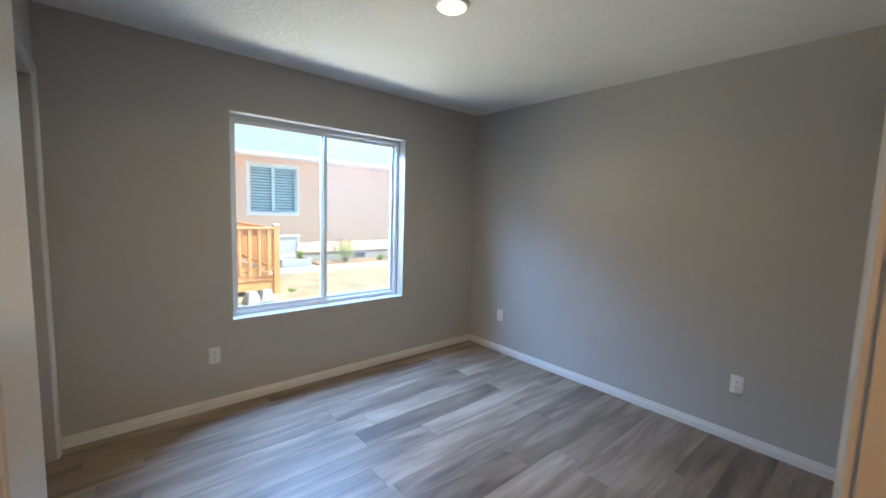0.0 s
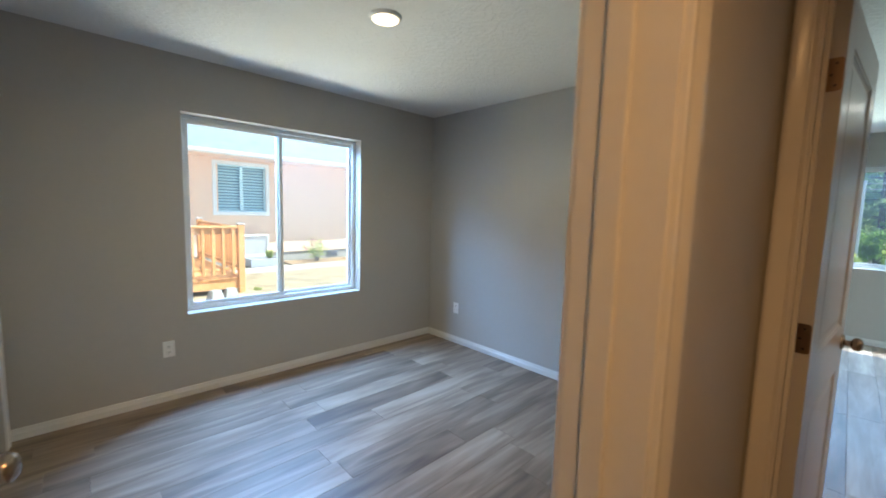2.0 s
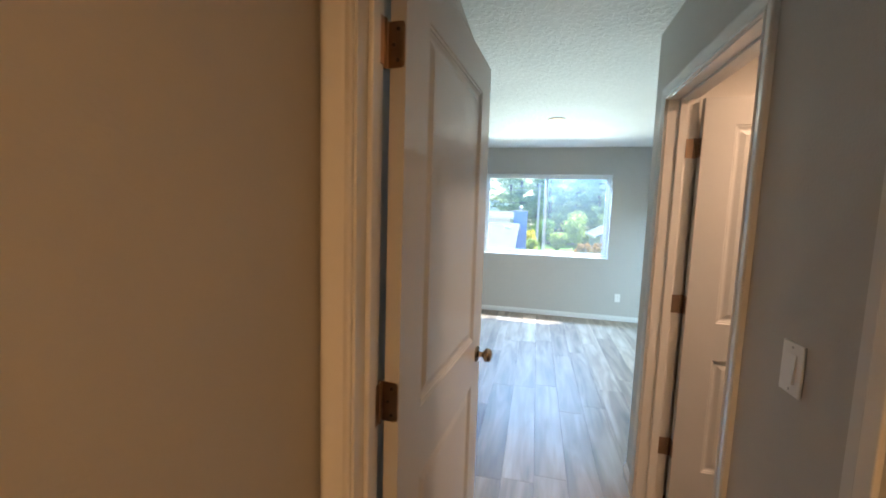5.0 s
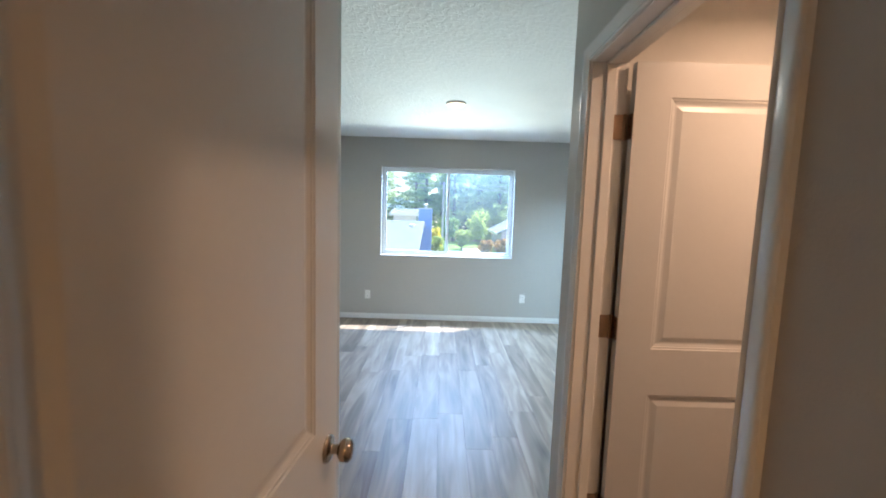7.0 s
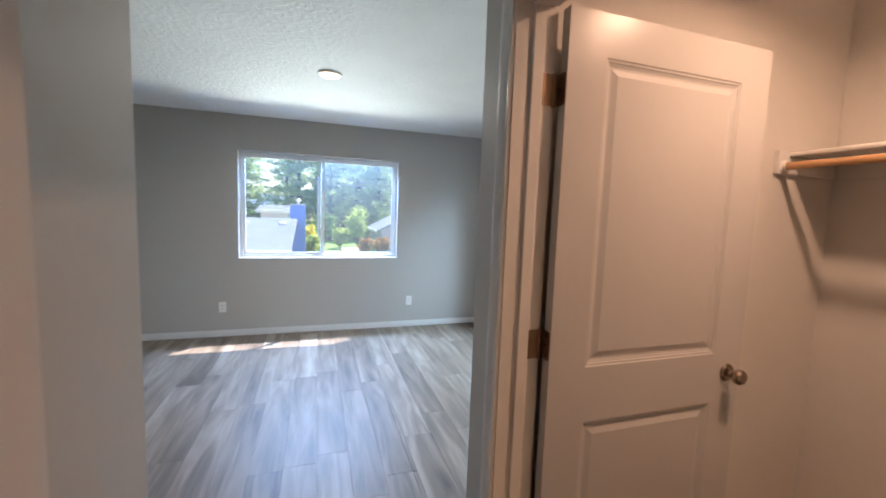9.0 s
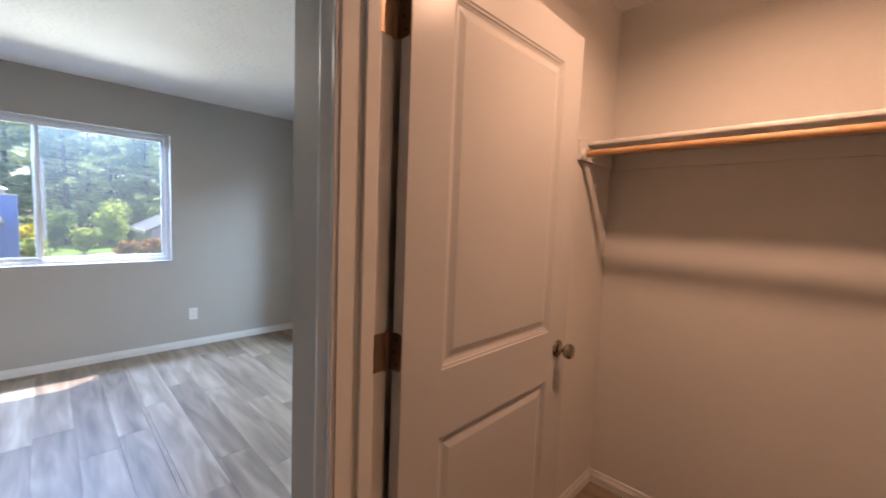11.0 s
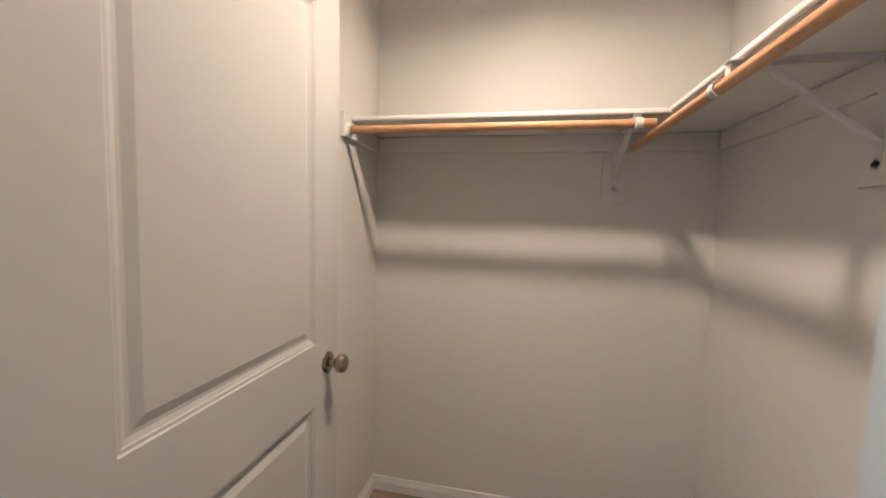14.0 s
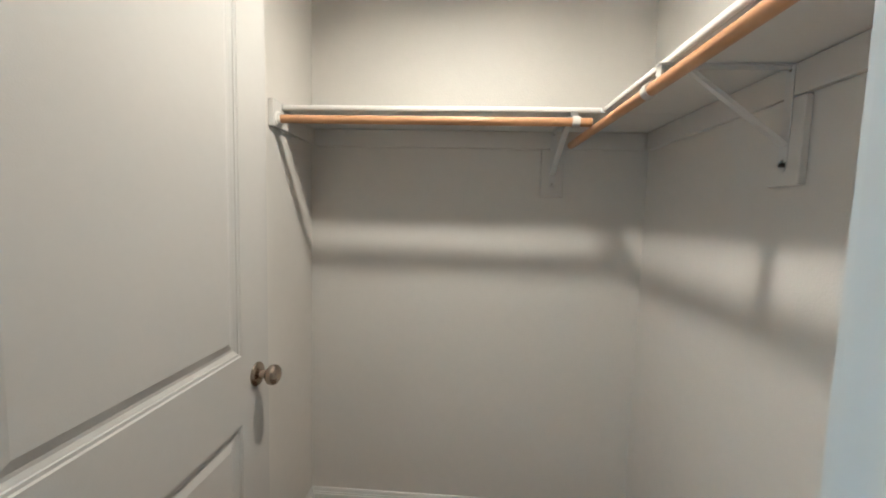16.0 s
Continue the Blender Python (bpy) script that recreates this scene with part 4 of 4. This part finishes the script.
h1 = gable_house("roof_house", "low house with pale grey shingle roof and brown walls", pose(20.0, 7.4, -1.5), 7.0, 12.8, 1.65, 0.84, BROWNWALL, SHINGLE_PALE, 0.4)
for vy in (-6.2, -4.88):
    part("roof_vent", bevelled((-0.95, vy - 0.12, 2.27), (-0.70, vy + 0.12, 2.38), 0.03, 1), FASCIA, h1, "white roof vent")
tower = thing("blue_chimney", "tall bright blue clad chimney beside the roof", "chimney", "", pose(21.2, 0.716, -2.0))
part("shaft", bevelled((-0.24, -0.316, 0), (0.24, 0.316, 3.56), 0.01, 1), BLUE, tower)
part("corner_board", bevelled((-0.252, -0.328, 0), (-0.19, -0.24, 3.56), 0.005, 1), BLUE, tower)
part("cap", bevelled((-0.27, -0.34, 3.56), (0.27, 0.34, 3.60), 0.01, 1), GALV, tower, "grey metal chimney cap")
bm = bmesh.new()
tube(bm, (0, 0, 3.60), (0, 0, 3.74), 0.07, n=12)
lathe(bm, [(0.14, 3.75), (0.04, 3.83)], None, 12)
part("flue", bm, GALV, tower, "grey metal flue hood")
gable_house("grey_house", "small lilac-grey house with a low gable roof", pose(35.0, -7.2, -2.2, 0, 0, 90), 5.0, 6.0, 2.35, 1.25, LILAC, SHINGLE_PALE, 0.4)
gable_house("pale_house", "pale grey house behind the roofs", pose(37.0, 3.05, -2.4), 4.0, 1.9, 3.6, 0.4, PALEWALL, GREYWALL, 0.3)
bm = bmesh.new()
box(bm, (26, -6.5, -1.9), (41, 1.0, -1.50))
lawn = solid("lawn", bm, LAWN, "bright green lawn beyond the roofs", "lawn", kind="structure")
bm = bmesh.new()
box(bm, (29.5, -3.4, -1.50), (32.5, -1.7, -1.36))
solid("patio_slab", bm, CONCRETE, "pale concrete slab on the lawn", "patio", kind="structure")

for k, (x, y, r, h, mt, lb, sd) in enumerate((
        (23.0, 0.1, 0.5, 1.5, LEAFP, "bushy yellow-green garden shrub", 11), (24.2, 0.30, 0.40, 2.1, LEAFY, "tall yellow-orange garden shrub", 12),
        (32.5, -1.7, 0.7, 1.5, LEAFP, "low bright green garden shrub", 13), (34.0, -3.1, 1.35, 3.0, LEAFP, "broad pale green ornamental tree", 14),
        (29.5, -3.3, 0.6, 0.9, RUST, "low rust-coloured shrub on the lawn", 15), (31.0, -4.6, 0.7, 0.9, RUST, "low rust-coloured shrub on the lawn", 16), (36.0, -0.6, 1.0, 2.2, LEAF, "dark green garden shrub", 17))):
    shrub(lb, pose(x, y, -1.55), r, h, mt, sd, 0, 0.13, 1600)


def pine(seed, h, mat):
    """Tall pine: tapered trunk, whorls of drooping limbs, clumps of needles along them."""
    rng = random.Random(seed)
    root = thing("pine_tree", "tall dark green pine tree with bare lower trunk", "tree", "pine trees")
    bm = bmesh.new()
    lean = (rng.uniform(-0.3, 0.3), rng.uniform(-0.3, 0.3))
    pts = [(lean[0] * t * t, lean[1] * t * t, h * t) for t in (0, 0.25, 0.5, 0.75, 1.0)]
    for k in range(4):
        tube(bm, pts[k], pts[k + 1], 0.24 * (1 - k * 0.235), 0.24 * (1 - (k + 1) * 0.235), 8)
    part("trunk", bm, BARK, root)
    bm = bmesh.new()
    clumps = []
    z = h * 0.22
    while z < h * 0.98:
        t = z / h
        reach = (0.45 + 2.9 * (1 - t) ** 0.7) * rng.uniform(0.65, 1.15) * (0.75 if t < 0.35 else 1.0)
        for i in range(rng.randint(3, 5)):
            a = rng.random() * 6.283
            rr = reach * rng.uniform(0.6, 1.1)
            p = Vector((lean[0] * t * t, lean[1] * t * t, z))
            q = p + Vector((rr * math.cos(a), rr * math.sin(a), rng.uniform(-0.12, 0.28) * rr))
            tube(bm, p, q, 0.035, 0.012, 5)
            for u in (0.45, 0.7, 0.9, 1.03):
                c = p.lerp(q, u)
                clumps.append((c.x + rng.uniform(-0.2, 0.2), c.y + rng.uniform(-0.2, 0.2), c.z + rng.uniform(0.0, 0.2), rng.uniform(0.28, 0.55)))
        z += rng.uniform(0.35, 0.65) * h / 11
    part("limbs", bm, BARK, root)
    foliage("crown", clumps, 0.13, 26 * len(clumps), mat, root, seed, "", (1.15, 1.15, 0.55))
    return root


kinds = [pine(21, 10.5, NEEDLE), pine(22, 12.0, NEEDLE), pine(23, 9.0, NEEDLE)]
spots = [(40, 7.3, 1.0), (41, 1.6, 1.05), (44, -3.9, 1.0), (39, 5.7, 0.95), (42, 6.6, 1.0), (41, 9.0, 1.0), (46, 0.0, 1.1), (41, -1.3, 1.0), (47, -2.2, 1.1), (41, -5.8, 1.0), (44, -8.0, 1.1), (42, -10.2, 1.0),
         (48, -6.6, 1.2), (48, -12.0, 1.1), (44, 10.5, 1.0), (50, 2.6, 1.1), (49, -9.6, 1.2), (42, 13.5, 1.1), (38, -13.0, 0.9), (52, -4.6, 1.2), (46, -15.0, 1.1), (40, 17.0, 1.0), (54, -0.8, 1.25), (54, -12, 1.25), (45, -6.2, 1.0), (43, -2.6, 1.0), (50, -1.2, 1.1), (46, -9.0, 1.1), (51, -7.6, 1.1), (56, -5.6, 1.2), (57, -10.5, 1.2), (45, 2.9, 1.0)]
rs = random.Random(5)
for i, (x, y, s) in enumerate(spots):
    m = pose(x, y, -2.1, 0, 0, rs.uniform(0, 360))
    if i < 3:
        kinds[i].matrix_world = m
    else:
        copy_thing(kinds[i % 3], m)
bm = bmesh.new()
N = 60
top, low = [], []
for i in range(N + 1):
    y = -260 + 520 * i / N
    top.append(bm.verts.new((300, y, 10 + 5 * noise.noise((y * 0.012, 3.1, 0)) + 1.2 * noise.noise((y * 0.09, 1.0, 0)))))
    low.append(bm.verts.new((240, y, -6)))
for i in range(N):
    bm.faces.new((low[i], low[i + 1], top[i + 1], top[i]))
solid("backdrop", bm, HILL, "wooded hill on the horizon, coloured haze blue", "hill", kind="structure")

# undergrowth at the foot of the wood
under = thing("undergrowth", "mixed green undergrowth at the foot of the pines", "undergrowth", kind="stuff")
ru = random.Random(9)
clumps = [(ru.uniform(43, 58), ru.uniform(-22, 24), ru.uniform(-1.5, 0.9), ru.uniform(0.7, 1.5)) for _ in range(150)]
foliage("leaves", clumps, 0.22, 150 * 70, LEAF, under, 31)
clumps = [(ru.uniform(41, 46), ru.uniform(-20, 22), ru.uniform(-1.6, -0.3), ru.uniform(0.5, 0.9)) for _ in range(60)]
foliage("pale_leaves", clumps, 0.18, 60 * 60, LEAFP, under, 32)

# utility line
pole = thing("utility_pole", "grey wooden utility pole behind the chimney", "utility pole", "", pose(31.0, -0.15, -2.3))
bm = bmesh.new()
tube(bm, (0, 0, -0.3), (0, 0, 5.9), 0.10, 0.08, 10)
part("shaft", bm, GREYWALL, pole)
for z0, x0 in ((3.35, 31.0), (3.05, 31.0)):
    bm = bmesh.new()
    last = None
    for i in range(25):
        t = i / 24
        p = (x0 - 0.0, 21.85 - 44 * t, z0 + 0.10 * math.cos((t - 0.5) * 12.57))
        if last:
            tube(bm, last, p, 0.018, n=5)
        last = p
    solid("utility_cable", bm, CABLE, "thin grey overhead cable", "cable", "overhead cables")

# ---- floor planks ----
PW, PL = 0.180, 1.22
rp = random.Random(11)
plank_cache = {}


def plank_mesh(lx, ly):
    key = (round(lx, 2), round(ly, 3))
    if key not in plank_cache:
        lx, ly = key
        bm = bmesh.new()
        c = 0.0010
        lowr = [(c * 0.2, c * 0.2, -0.011), (lx - c * 0.2, c * 0.2, -0.011), (lx - c * 0.2, ly - c * 0.2, -0.011), (c * 0.2, ly - c * 0.2, -0.011)]
        midr = [(x, y, -0.0014) for x, y, _ in lowr]
        topr = [(c, c, 0), (lx - c, c, 0), (lx - c, ly - c, 0), (c, ly - c, 0)]
        rings = [[bm.verts.new(p) for p in r] for r in (lowr, midr, topr)]
        for a, b in zip(rings, rings[1:]):
            for i in range(4):
                bm.faces.new((a[i], a[(i + 1) % 4], b[(i + 1) % 4], b[i]))
        bm.faces.new(rings[2])
        plank_cache[key] = finish(bm, "plank", PLANK)
    return plank_cache[key]


offsets = [rp.uniform(0, PL) for _ in range(80)]
regions = [(AX0 - 0.12, AX1, AY0, AY1), (BX0, BX1, HY1, BY1), (CX1 + 0.113, BX1, BY0, FRONT), (DX1, BX1, FRONT, HY1), (DX1, CX1, CY0, CY1), (-1.5, DX0, HY0, HY1), (DA[0], DA[1], HY1, AY0), (DX0, DX1, DB[0], DB[1]), (DC[0], DC[1], CY1, FRONT)]
for x0, x1, y0, y1 in regions:
    r = math.floor((y0 + 3) / PW)
    while r * PW - 3 < y1 - 0.004:
        a, b = max(y0, r * PW - 3), min(y1, (r + 1) * PW - 3)
        k = math.floor((x0 - offsets[r % 80]) / PL)
        while b - a > 0.004 and k * PL + offsets[r % 80] < x1 - 0.01:
            p, q = max(x0, k * PL + offsets[r % 80]), min(x1, (k + 1) * PL + offsets[r % 80])
            if q - p > 0.01:
                o = new("plank", plank_mesh(q - p, b - a))
                o.parent, o.location = floor, (p, a, 0)
            k += 1
        r += 1
